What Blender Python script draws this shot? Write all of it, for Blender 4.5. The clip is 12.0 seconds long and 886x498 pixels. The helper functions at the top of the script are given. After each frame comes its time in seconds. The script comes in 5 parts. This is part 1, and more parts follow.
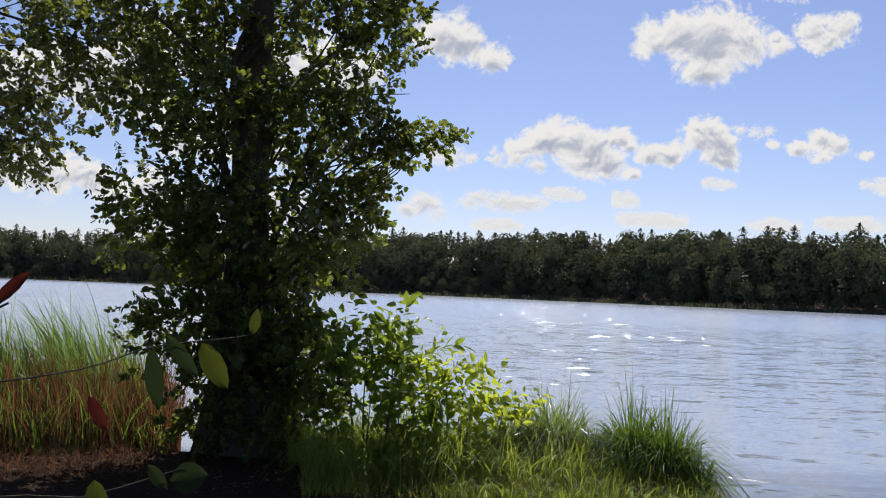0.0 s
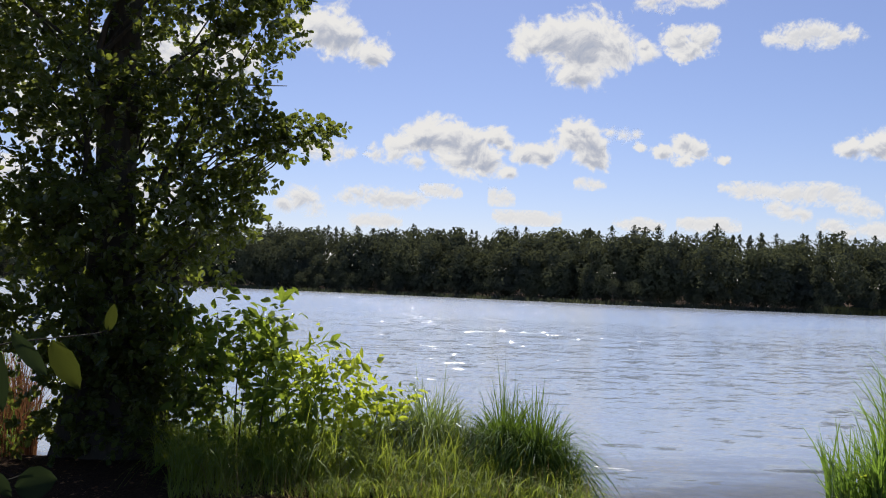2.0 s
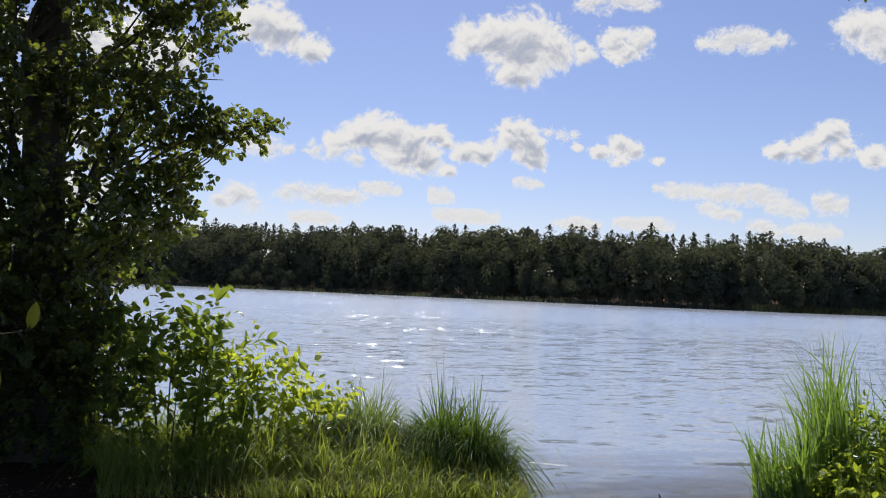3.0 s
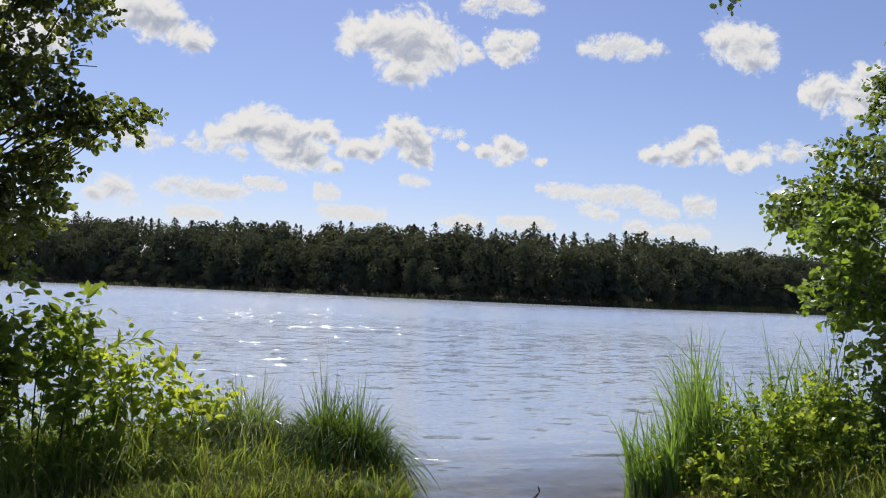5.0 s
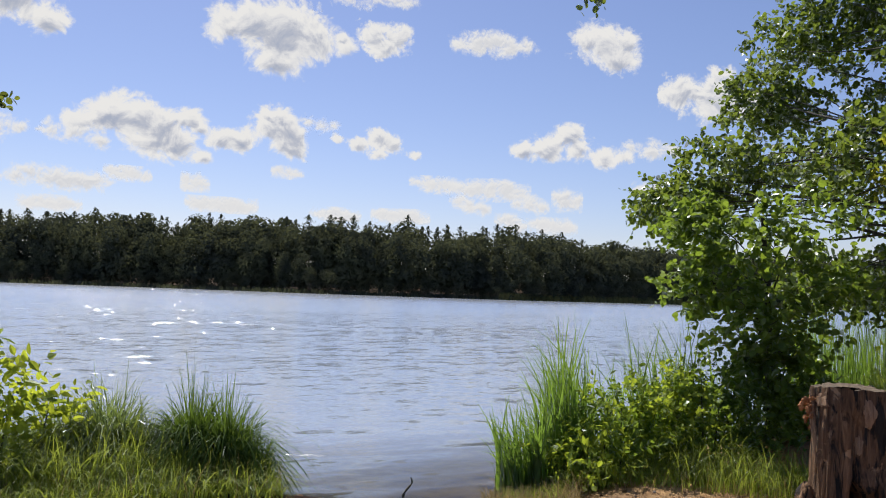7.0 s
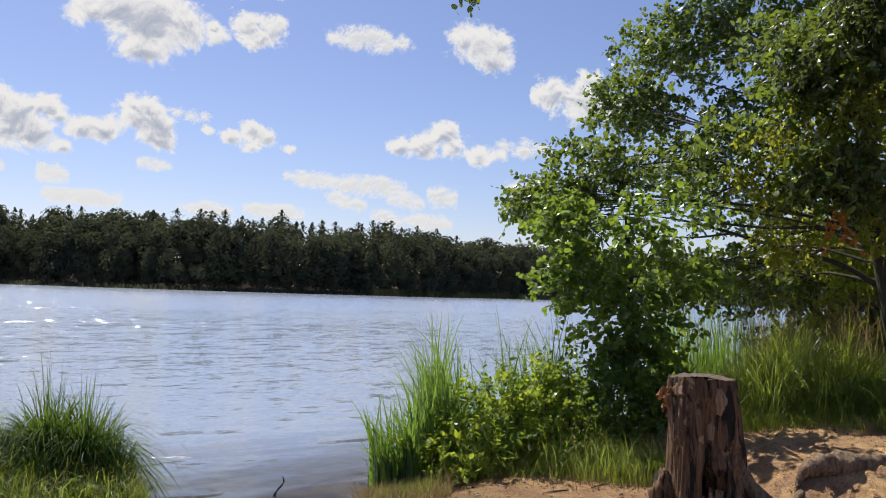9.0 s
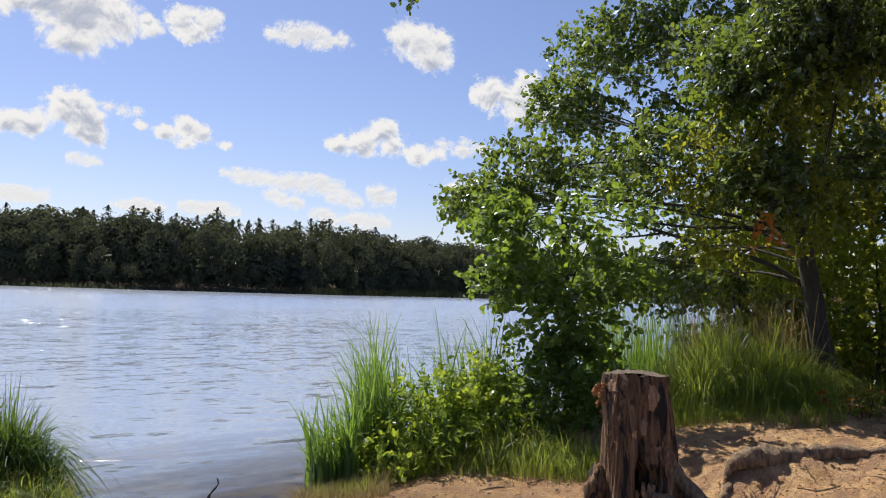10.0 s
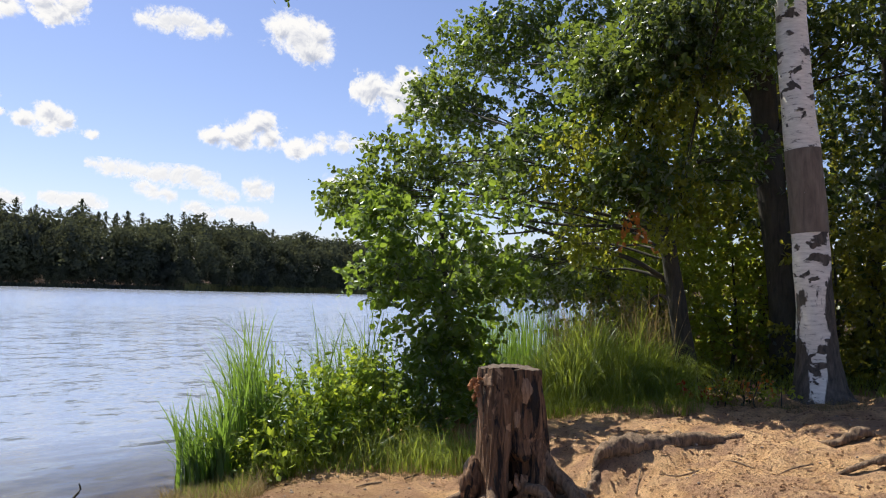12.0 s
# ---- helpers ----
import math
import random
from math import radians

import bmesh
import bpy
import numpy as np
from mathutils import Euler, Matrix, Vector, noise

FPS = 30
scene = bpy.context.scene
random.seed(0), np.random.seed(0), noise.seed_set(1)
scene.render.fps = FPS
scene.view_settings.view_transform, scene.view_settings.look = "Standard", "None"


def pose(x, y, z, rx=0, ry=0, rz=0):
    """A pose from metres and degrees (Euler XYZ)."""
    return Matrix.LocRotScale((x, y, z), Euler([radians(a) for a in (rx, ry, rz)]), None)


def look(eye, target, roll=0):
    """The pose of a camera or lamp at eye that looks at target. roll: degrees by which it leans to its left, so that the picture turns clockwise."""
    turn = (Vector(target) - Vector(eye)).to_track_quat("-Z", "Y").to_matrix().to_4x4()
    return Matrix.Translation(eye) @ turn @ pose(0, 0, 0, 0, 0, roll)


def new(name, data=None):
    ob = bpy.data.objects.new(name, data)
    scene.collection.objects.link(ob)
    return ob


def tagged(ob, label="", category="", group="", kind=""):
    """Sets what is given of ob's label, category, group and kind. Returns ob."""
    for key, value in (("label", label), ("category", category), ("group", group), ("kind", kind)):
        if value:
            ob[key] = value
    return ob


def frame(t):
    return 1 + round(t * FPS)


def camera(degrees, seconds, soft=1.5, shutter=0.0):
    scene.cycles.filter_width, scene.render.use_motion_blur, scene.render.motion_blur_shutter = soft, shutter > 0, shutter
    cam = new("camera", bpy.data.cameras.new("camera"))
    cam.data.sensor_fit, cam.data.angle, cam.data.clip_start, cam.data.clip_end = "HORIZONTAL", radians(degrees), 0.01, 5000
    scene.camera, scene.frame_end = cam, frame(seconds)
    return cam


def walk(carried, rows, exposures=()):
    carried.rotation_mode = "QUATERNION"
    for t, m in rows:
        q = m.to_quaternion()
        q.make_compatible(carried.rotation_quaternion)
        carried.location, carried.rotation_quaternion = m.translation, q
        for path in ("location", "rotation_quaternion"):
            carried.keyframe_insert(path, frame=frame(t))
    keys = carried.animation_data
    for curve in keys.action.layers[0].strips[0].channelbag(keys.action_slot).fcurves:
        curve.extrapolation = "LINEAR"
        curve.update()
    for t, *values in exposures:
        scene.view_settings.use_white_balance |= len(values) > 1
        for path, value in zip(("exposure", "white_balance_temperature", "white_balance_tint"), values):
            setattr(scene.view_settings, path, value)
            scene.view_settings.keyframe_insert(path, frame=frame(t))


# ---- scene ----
# the camera pans on the spot, a hand's width ahead of the pivot it turns about
cam = camera(56.1, 12.0, soft=1.1)
EYE, ARM = 1.55, 0.06
ROWS = [
    (0.0, 0.00, 2.82, -2.20), (0.5, -2.08, 2.87, -2.27), (1.0, -4.17, 2.85, -2.30), (1.5, -6.24, 2.87, -2.33),
    (2.0, -8.41, 2.86, -2.34), (2.5, -10.51, 2.89, -2.39), (3.0, -12.60, 2.88, -2.40), (4.0, -16.50, 2.96, -2.44),
    (5.0, -20.46, 3.02, -2.45), (5.5, -22.61, 3.02, -2.42), (6.0, -24.82, 3.07, -2.35), (6.5, -26.97, 2.95, -2.12),
    (7.0, -29.11, 2.88, -2.01), (8.0, -33.45, 2.88, -1.92), (9.0, -37.68, 2.89, -1.87), (9.5, -39.74, 2.84, -1.85),
    (10.0, -41.90, 2.93, -1.81), (10.5, -44.00, 2.91, -1.83), (11.0, -46.10, 2.90, -1.81), (11.5, -48.19, 2.93, -1.77),
    (12.0, -50.21, 2.91, -1.77),
]
walk(cam, [(t, pose(-ARM * math.sin(radians(yaw)), ARM * (math.cos(radians(yaw)) - 1), EYE, 90 + tilt, lean, yaw))
           for t, yaw, tilt, lean in ROWS], exposures=[(0.0, 0.46), (2.5, 0.41), (5.5, 0.40), (7.0, 0.42), (9.5, 0.49), (12.0, 0.70)])

# ---- light ----
SUN_BEARING, SUN_HEIGHT = 6.0, 54.0          # degrees: clockwise from +y, and above the horizon
world = bpy.data.worlds.new("sky")
scene.world = world
world.use_nodes = True
wn = world.node_tree
sky = wn.nodes.new("ShaderNodeTexSky")
sky.sky_type, sky.sun_disc = "NISHITA", False
sky.sun_elevation, sky.sun_rotation = radians(SUN_HEIGHT), radians(SUN_BEARING)
sky.air_density, sky.dust_density, sky.ozone_density = 1.0, 0.4, 4.0
tint = wn.nodes.new("ShaderNodeMixRGB")
tint.blend_type = "MULTIPLY"
tint.inputs[0].default_value, tint.inputs[2].default_value = 1.0, (1.10, 0.98, 1.09, 1)
wn.links.new(sky.outputs[0], tint.inputs[1])
wn.links.new(tint.outputs[0], wn.nodes["Background"].inputs[0])
wn.nodes["Background"].inputs[1].default_value = 0.076
lamp = bpy.data.lights.new("sun", "SUN")
lamp.energy, lamp.angle, lamp.color = 5.0, radians(0.53), (1.0, 0.94, 0.83)
sun = new("sun", lamp)
sb, sh = radians(SUN_BEARING), radians(SUN_HEIGHT)
sun.matrix_world = look((30 * math.sin(sb) * math.cos(sh), 30 * math.cos(sb) * math.cos(sh), 30 * math.sin(sh)), (0, 0, 0))

rng = np.random.default_rng(7)


# ---- materials ----
def material(name):
    """A node material: returns it with a maker of nodes, a maker of links and its shader and output nodes."""
    m = bpy.data.materials.new(name)
    m.use_nodes = True
    t = m.node_tree
    t.nodes.clear()
    out = t.nodes.new("ShaderNodeOutputMaterial")

    def node(kind, **inputs):
        n = t.nodes.new("ShaderNode" + kind)
        for k, v in inputs.items():
            key = int(k[1:]) if k[0] == "i" and k[1:].isdigit() else k.replace("_", " ")
            if isinstance(v, bpy.types.NodeSocket):
                t.links.new(v, n.inputs[key])
            else:
                n.inputs[key].default_value = v
        return n
    return m, node, t.links.new, out


def ramp(node, fac, stops):
    r = node("ValToRGB", Fac=fac)
    e = r.color_ramp.elements
    while len(e) < len(stops):
        e.new(0.5)
    for k, (p, c) in zip(e, stops):
        k.position, k.color = p, (*c, 1) if len(c) == 3 else c
    return r.outputs[0]


def grey(v):
    return (v, v, v)


def noise_node(node, where, scale, detail=4.0, rough=0.55, distort=0.0):
    return node("TexNoise", Vector=where, Scale=scale, Detail=detail, Roughness=rough, Distortion=distort).outputs["Fac"]


def math_node(node, op, a, b=0.0, c=None, clamp=False):
    n = node("Math", i0=a, i1=b) if c is None else node("Math", i0=a, i1=b, i2=c)
    n.operation, n.use_clamp = op, clamp
    return n.outputs[0]


def mix_colour(node, fac, a, b, mode="MIX"):
    n = node("MixRGB", Fac=fac, Color1=a, Color2=b)
    n.blend_type = mode
    return n.outputs[0]


def rgba(c):
    return (*c, 1.0)


def stretched(node, where, scale):
    n = node("Mapping", Vector=where)
    n.inputs["Scale"].default_value = scale
    return n.outputs[0]


def leaf_material(name, dark, light, glow, gloss=0.35, tone=1.2, spread_of=0.5):
    """Foliage: a reflecting side, light passing through, and a waxy sheen; varies leaf by leaf and from bough to bough."""
    m, node, link, out = material(name)
    geo = node("NewGeometry")
    each = geo.outputs["Random Per Island"]
    place = noise_node(node, geo.outputs["Position"], tone, 2.0)
    f = math_node(node, "ADD", math_node(node, "MULTIPLY", each, spread_of), math_node(node, "MULTIPLY_ADD", place, 1.6, -0.55))
    base = ramp(node, f, [(0.1, dark), (0.85, light)])
    through_c = mix_colour(node, f, rgba([g * 0.75 for g in glow]), rgba(glow))
    d = node("BsdfDiffuse", Color=base)
    tr = node("BsdfTranslucent", Color=through_c)
    g = node("BsdfGlossy", Color=(0.9, 0.95, 1.0, 1), Roughness=0.5)
    body = node("MixShader", i0=0.5, i1=d.outputs[0], i2=tr.outputs[0])
    fr = node("Fresnel", IOR=1.4)
    sheen = math_node(node, "MULTIPLY", fr.outputs[0], gloss * 0.6)
    link(node("MixShader", i0=sheen, i1=body.outputs[0], i2=g.outputs[0]).outputs[0], out.inputs[0])
    return m


def bark_material(name, dark, light, scale=9.0, depth=0.5, moss=0.15):
    m, node, link, out = material(name)
    where = node("TexCoord").outputs["Object"]
    ridges = noise_node(node, stretched(node, where, (1, 1, 0.22)), scale * 2.2, 6.0, 0.65, 0.6)
    blot = noise_node(node, where, 2.0, 3.0)
    c = ramp(node, ridges, [(0.3, dark), (0.7, light)])
    c = mix_colour(node, math_node(node, "MULTIPLY", blot, moss), c, rgba((0.05, 0.06, 0.035)))
    b = node("Bump", Height=ridges, Strength=depth, Distance=0.03)
    p = node("BsdfPrincipled", Base_Color=c, Roughness=0.9, Normal=b.outputs[0])
    link(p.outputs[0], out.inputs[0])
    return m


def ground_material():
    """Sand with pebbles, humus and dry litter on the bank; silt on the lake bed, painted darker with depth for light
    lost in the water.
    """
    m, node, link, out = material("sandy_soil")
    pos = node("NewGeometry").outputs["Position"]
    sep = node("SeparateXYZ", Vector=pos)
    big = noise_node(node, pos, 0.9, 4.0)
    mid = noise_node(node, pos, 5.0, 6.0, 0.65)
    fine = noise_node(node, pos, 55.0, 6.0, 0.75)
    sand = ramp(node, mid, [(0.28, (0.42, 0.235, 0.115)), (0.48, (0.66, 0.415, 0.215)), (0.8, (0.78, 0.53, 0.30))])
    humus = ramp(node, fine, [(0.3, (0.014, 0.008, 0.005)), (0.55, (0.050, 0.028, 0.016)), (0.75, (0.13, 0.080, 0.045))])
    # humus away from the trodden right-hand mound
    east = math_node(node, "SUBTRACT", sep.outputs[0], 2.9)
    f = math_node(node, "ADD", math_node(node, "MULTIPLY", east, 0.42), math_node(node, "MULTIPLY", math_node(node, "SUBTRACT", big, 0.5), 1.1), clamp=True)
    wood = math_node(node, "MULTIPLY", math_node(node, "SUBTRACT", math_node(node, "ADD", sep.outputs[0], math_node(node, "MULTIPLY", sep.outputs[1], 0.55)), 11.0), 1.5, clamp=True)
    f = math_node(node, "MULTIPLY", f, math_node(node, "SUBTRACT", 1.0, wood))
    c = mix_colour(node, f, humus, sand)
    crumbs = node("MapRange", Value=noise_node(node, pos, 26.0, 3.0, 0.7), i1=0.54, i2=0.62).outputs[0]
    c = mix_colour(node, math_node(node, "MULTIPLY", crumbs, math_node(node, "MULTIPLY", f, math_node(node, "MULTIPLY", big, 0.7))), c, rgba((0.17, 0.085, 0.05)))
    crust = node("MapRange", Value=noise_node(node, pos, 2.4, 5.0, 0.65, 0.6), i1=0.46, i2=0.60).outputs[0]
    c = mix_colour(node, math_node(node, "MULTIPLY", crust, math_node(node, "MULTIPLY", f, 0.75)), c, rgba((0.36, 0.215, 0.14)))
    grain = ramp(node, fine, [(0.28, grey(0.60)), (0.5, grey(1.12)), (0.75, grey(1.35))])
    c = mix_colour(node, 0.8, c, grain, "MULTIPLY")
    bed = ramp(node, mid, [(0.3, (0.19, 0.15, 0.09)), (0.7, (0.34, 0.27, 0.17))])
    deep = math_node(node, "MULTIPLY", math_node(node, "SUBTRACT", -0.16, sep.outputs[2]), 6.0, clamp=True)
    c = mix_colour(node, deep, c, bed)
    woods = math_node(node, "GREATER_THAN", sep.outputs[1], 90.0)
    c = mix_colour(node, woods, c, humus)
    # deep mud, its colour darkened in place of light lost in the water
    mud_dim = math_node(node, "MULTIPLY", math_node(node, "SUBTRACT", -0.5, sep.outputs[2]), 2.0, clamp=True)
    c = mix_colour(node, mud_dim, c, rgba((0.03, 0.04, 0.03)))
    h = math_node(node, "ADD", math_node(node, "MULTIPLY", mid, 0.6), math_node(node, "MULTIPLY", fine, 0.45))
    b = node("Bump", Height=h, Strength=1.0, Distance=0.14)
    link(node("BsdfPrincipled", Base_Color=c, Roughness=0.95, Specular_IOR_Level=0.1, Normal=b.outputs[0]).outputs[0], out.inputs[0])
    return m


def water_material():
    """Slightly turbid lake water under a light breeze: ripples on several scales, and a sandy bed that shows at the edge."""
    m, node, link, out = material("lake_water")
    pos = node("NewGeometry").outputs["Position"]
    off_shore = node("SeparateXYZ", Vector=pos).outputs[1]

    def vec(op, a, b=(0.0, 0.0, 0.0)):
        n = node("VectorMath", i0=a, i1=b)
        n.operation = op
        return n.outputs[0]

    total = None
    for scale, along, across, push in [(0.06, 0.5, 0.010, 0.006), (0.5, 0.5, 0.026, 0.016), (2.4, 0.5, 0.075, 0.045), (9.0, 0.6, 0.060, 0.045)]:
        c = node("TexNoise", Vector=stretched(node, pos, (along, 1.0, 1.0)), Scale=scale, Detail=3.0, Roughness=0.6, Distortion=0.3).outputs["Color"]
        k = vec("MULTIPLY", vec("SUBTRACT", c, (0.5, 0.5, 0.5)), (push * 2, (across + push) * 2, 0.0))
        total = k if total is None else vec("ADD", total, k)
    # steep crests here and there, in gusts, facing this way and that: dark dashes and glints
    gust = noise_node(node, stretched(node, pos, (0.5, 1.0, 1.0)), 0.16, 3.0, 0.6)
    aside = node("TexNoise", Vector=pos, Scale=0.9, Detail=2.0).outputs["Color"]
    aside = node("SeparateColor", Color=aside).outputs[0]
    for scale, along, depth, lo, hi in [(3.0, 0.42, 1.0, 0.665, 0.72), (1.4, 1.2, 0.30, 0.71, 0.76)]:
        crest = noise_node(node, stretched(node, pos, (along, depth, 1.0)), scale, 2.0, 0.6, 0.4)
        k = math_node(node, "ADD", crest, math_node(node, "MULTIPLY_ADD", gust, 0.34, -0.17))
        k = node("MapRange", Value=k, i1=lo, i2=hi, i3=0.0, i4=-0.44).outputs[0]
        sway = math_node(node, "MULTIPLY", k, math_node(node, "MULTIPLY_ADD", aside, 4.0, -1.7))
        total = vec("ADD", total, node("CombineXYZ", X=sway, Y=k).outputs[0])
    # low swells that run up the shallows
    swell = noise_node(node, stretched(node, pos, (0.16, 1.0, 1.0)), 2.1, 2.0, 0.5, 0.3)
    swell = math_node(node, "MULTIPLY_ADD", swell, 1.0, -0.5)
    swell = math_node(node, "MULTIPLY", swell, node("MapRange", Value=off_shore, i1=6.2, i2=10.0, i3=0.9, i4=0.0).outputs[0])
    total = vec("ADD", total, node("CombineXYZ", Y=swell).outputs[0])
    # normals tilted inward to brighten far water: it mirrors sky above the wood
    inward = vec("NORMALIZE", vec("MULTIPLY", pos, (-1.0, -1.0, 0.0)))
    steep = node("MapRange", Value=off_shore, i1=8.0, i2=70.0, i3=0.0, i4=0.085).outputs[0]
    total = vec("ADD", total, vec("MULTIPLY", inward, node("CombineXYZ", X=steep, Y=steep, Z=0.0).outputs[0]))
    n = vec("NORMALIZE", vec("ADD", total, (0.0, 0.0, 1.0)))
    # index raised past water's 1.33 off shore, to brighten the sky's reflection
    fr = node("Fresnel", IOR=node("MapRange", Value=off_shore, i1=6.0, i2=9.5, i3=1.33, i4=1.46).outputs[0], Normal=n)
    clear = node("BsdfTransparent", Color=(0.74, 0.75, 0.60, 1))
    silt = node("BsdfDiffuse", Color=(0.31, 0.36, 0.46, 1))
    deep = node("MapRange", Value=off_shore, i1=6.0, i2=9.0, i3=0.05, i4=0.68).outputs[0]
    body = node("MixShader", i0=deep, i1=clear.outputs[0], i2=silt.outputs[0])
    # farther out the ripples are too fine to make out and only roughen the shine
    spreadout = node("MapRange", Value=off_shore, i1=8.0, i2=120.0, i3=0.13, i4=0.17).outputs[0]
    broad = node("BsdfGlossy", Color=(0.90, 0.90, 0.91, 1), Roughness=spreadout, Normal=n)
    keen = node("BsdfGlossy", Color=(1, 1, 1, 1), Roughness=0.06, Normal=n)
    gl = node("MixShader", i0=0.22, i1=broad.outputs[0], i2=keen.outputs[0])
    link(node("MixShader", i0=fr.outputs[0], i1=body.outputs[0], i2=gl.outputs[0]).outputs[0], out.inputs[0])
    return m


def cloud_material():
    """A cumulus against the light: bright torn edges, and blue-grey where it is thick."""
    m, node, link, out = material("cumulus")
    tc = node("TexCoord").outputs["Object"]
    info = node("ObjectInfo")
    seed = math_node(node, "MULTIPLY", info.outputs["Random"], 9000.0)
    own = node("SeparateColor", Color=info.outputs["Color"])
    sized = node("VectorMath", i0=tc, i1=node("CombineXYZ", X=own.outputs[0], Y=own.outputs[0], Z=own.outputs[0]).outputs[0])
    sized.operation = "MULTIPLY"
    where = node("VectorMath", i0=sized.outputs[0], i1=node("CombineXYZ", X=seed, Y=seed, Z=seed).outputs[0]).outputs[0]
    big = noise_node(node, where, 0.0135, 6.0, 0.60, 0.5)
    fine = noise_node(node, where, 0.06, 6.0, 0.62, 0.5)
    soft = noise_node(node, where, 0.011, 3.0, 0.5)
    body = node("Attribute")
    body.attribute_name = "body"
    deep = node("Attribute")
    deep.attribute_name = "deep"
    wisps = math_node(node, "ADD", math_node(node, "MULTIPLY_ADD", big, 2.0, -1.0), math_node(node, "MULTIPLY_ADD", fine, 0.8, -0.4))
    d = math_node(node, "ADD", body.outputs["Fac"], wisps)
    alpha = node("MapRange", Value=d, i1=0.0, i2=own.outputs[2])
    alpha.interpolation_type = "SMOOTHSTEP"
    # billows: the side of each that faces the light is brighter
    over = node("VectorMath", i0=where, i1=(-3.0, 13.0, 0.0)).outputs[0]
    beyond = noise_node(node, over, 0.0135, 6.0, 0.60, 0.5)
    billow = math_node(node, "MULTIPLY", math_node(node, "SUBTRACT", beyond, big), 2.2)
    core = math_node(node, "ADD", deep.outputs["Fac"], math_node(node, "ADD", math_node(node, "MULTIPLY_ADD", soft, 0.5, -0.25), math_node(node, "MULTIPLY_ADD", big, 0.9, -0.45)))
    core = math_node(node, "ADD", core, billow)
    colour = ramp(node, core, [(0.34, (1.0, 0.985, 0.965)), (0.52, (0.88, 0.88, 0.90)), (0.74, (0.62, 0.645, 0.73)), (0.97, (0.48, 0.53, 0.66))])
    colour = mix_colour(node, own.outputs[1], colour, rgba((0.96, 0.955, 0.955)))
    em = node("Emission", Color=colour, Strength=0.61)
    tr = node("BsdfTransparent")
    link(node("MixShader", i0=alpha.outputs[0], i1=tr.outputs[0], i2=em.outputs[0]).outputs[0], out.inputs[0])
    return m


LEAF_ALDER = leaf_material("alder_leaf", (0.018, 0.032, 0.012), (0.070, 0.098, 0.032), (0.21, 0.245, 0.036), 0.2, 1.6, 0.7)
# bright leaf with sunlight put into its colour; LEAF_SHADE is its dim counterpart
LEAF_LIGHT = leaf_material("lit_leaf", (0.050, 0.092, 0.016), (0.190, 0.240, 0.050), (0.60, 0.68, 0.06), 0.12, 1.6, 0.9)
LEAF_LIME = leaf_material("lime_leaf", (0.040, 0.080, 0.016), (0.180, 0.235, 0.048), (0.48, 0.58, 0.05), 0.12, 3.5, 0.9)
# leaf for shaded crowns, the shade put into its colour
LEAF_DARK = leaf_material("shade_dark_leaf", (0.016, 0.032, 0.012), (0.060, 0.088, 0.028), (0.14, 0.18, 0.028), 0.4, 1.6, 0.8)
LEAF_BIRCH = leaf_material("birch_leaf", (0.060, 0.075, 0.016), (0.160, 0.165, 0.040), (0.48, 0.45, 0.05), 0.15)
LEAF_GREEN = leaf_material("broad_leaf", (0.024, 0.048, 0.015), (0.088, 0.126, 0.034), (0.21, 0.28, 0.035), 0.4, 1.6, 0.9)
# far foliage paler and bluish: haze over the lake put into its colour
LEAF_FOREST = leaf_material("hazy_forest_leaf", (0.066, 0.080, 0.070), (0.145, 0.158, 0.088), (0.090, 0.098, 0.045), 0.0, 0.09, 0.25)
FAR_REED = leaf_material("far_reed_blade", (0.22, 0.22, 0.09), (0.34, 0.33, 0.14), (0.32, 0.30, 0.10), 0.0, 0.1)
LEAF_DULL = leaf_material("greyish_leaf", (0.045, 0.060, 0.026), (0.125, 0.130, 0.055), (0.26, 0.27, 0.06), 0.3, 2.5)
LEAF_MID = leaf_material("alder_shoot_leaf", (0.024, 0.054, 0.015), (0.115, 0.170, 0.040), (0.27, 0.38, 0.04), 0.3, 2.2, 1.1)
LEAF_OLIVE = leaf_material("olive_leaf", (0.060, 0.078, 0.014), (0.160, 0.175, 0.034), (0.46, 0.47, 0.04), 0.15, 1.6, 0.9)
GRASS = leaf_material("grass_blade", (0.030, 0.060, 0.014), (0.165, 0.215, 0.055), (0.44, 0.52, 0.06), 0.2, 2.2, 0.9)
SEDGE = leaf_material("sedge_blade", (0.010, 0.030, 0.008), (0.060, 0.105, 0.026), (0.14, 0.22, 0.03), 0.08, 3.0)
GRASS_DRY = leaf_material("dry_blade", (0.16, 0.12, 0.05), (0.34, 0.27, 0.13), (0.30, 0.22, 0.09), 0.2, 1.0)
REED = leaf_material("reed_blade", (0.018, 0.048, 0.014), (0.120, 0.185, 0.055), (0.24, 0.38, 0.05), 0.3, 1.6, 1.0)
SEDGE_PALE = leaf_material("pale_sedge_blade", (0.050, 0.080, 0.030), (0.150, 0.195, 0.085), (0.22, 0.29, 0.07), 0.3, 2.5, 0.9)
# darker copy of LEAF_LIGHT, with backlit shade in its colour
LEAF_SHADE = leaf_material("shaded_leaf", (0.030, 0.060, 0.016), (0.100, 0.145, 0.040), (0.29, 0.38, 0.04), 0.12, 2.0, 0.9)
REED_DRY = leaf_material("old_reed", (0.070, 0.032, 0.017), (0.19, 0.100, 0.050), (0.17, 0.075, 0.033), 0.1, 1.0)
BARK_DARK = bark_material("alder_bark", (0.018, 0.014, 0.010), (0.075, 0.058, 0.044), moss=0.5)
SOIL = ground_material()
WATER = water_material()
CLOUD = cloud_material()


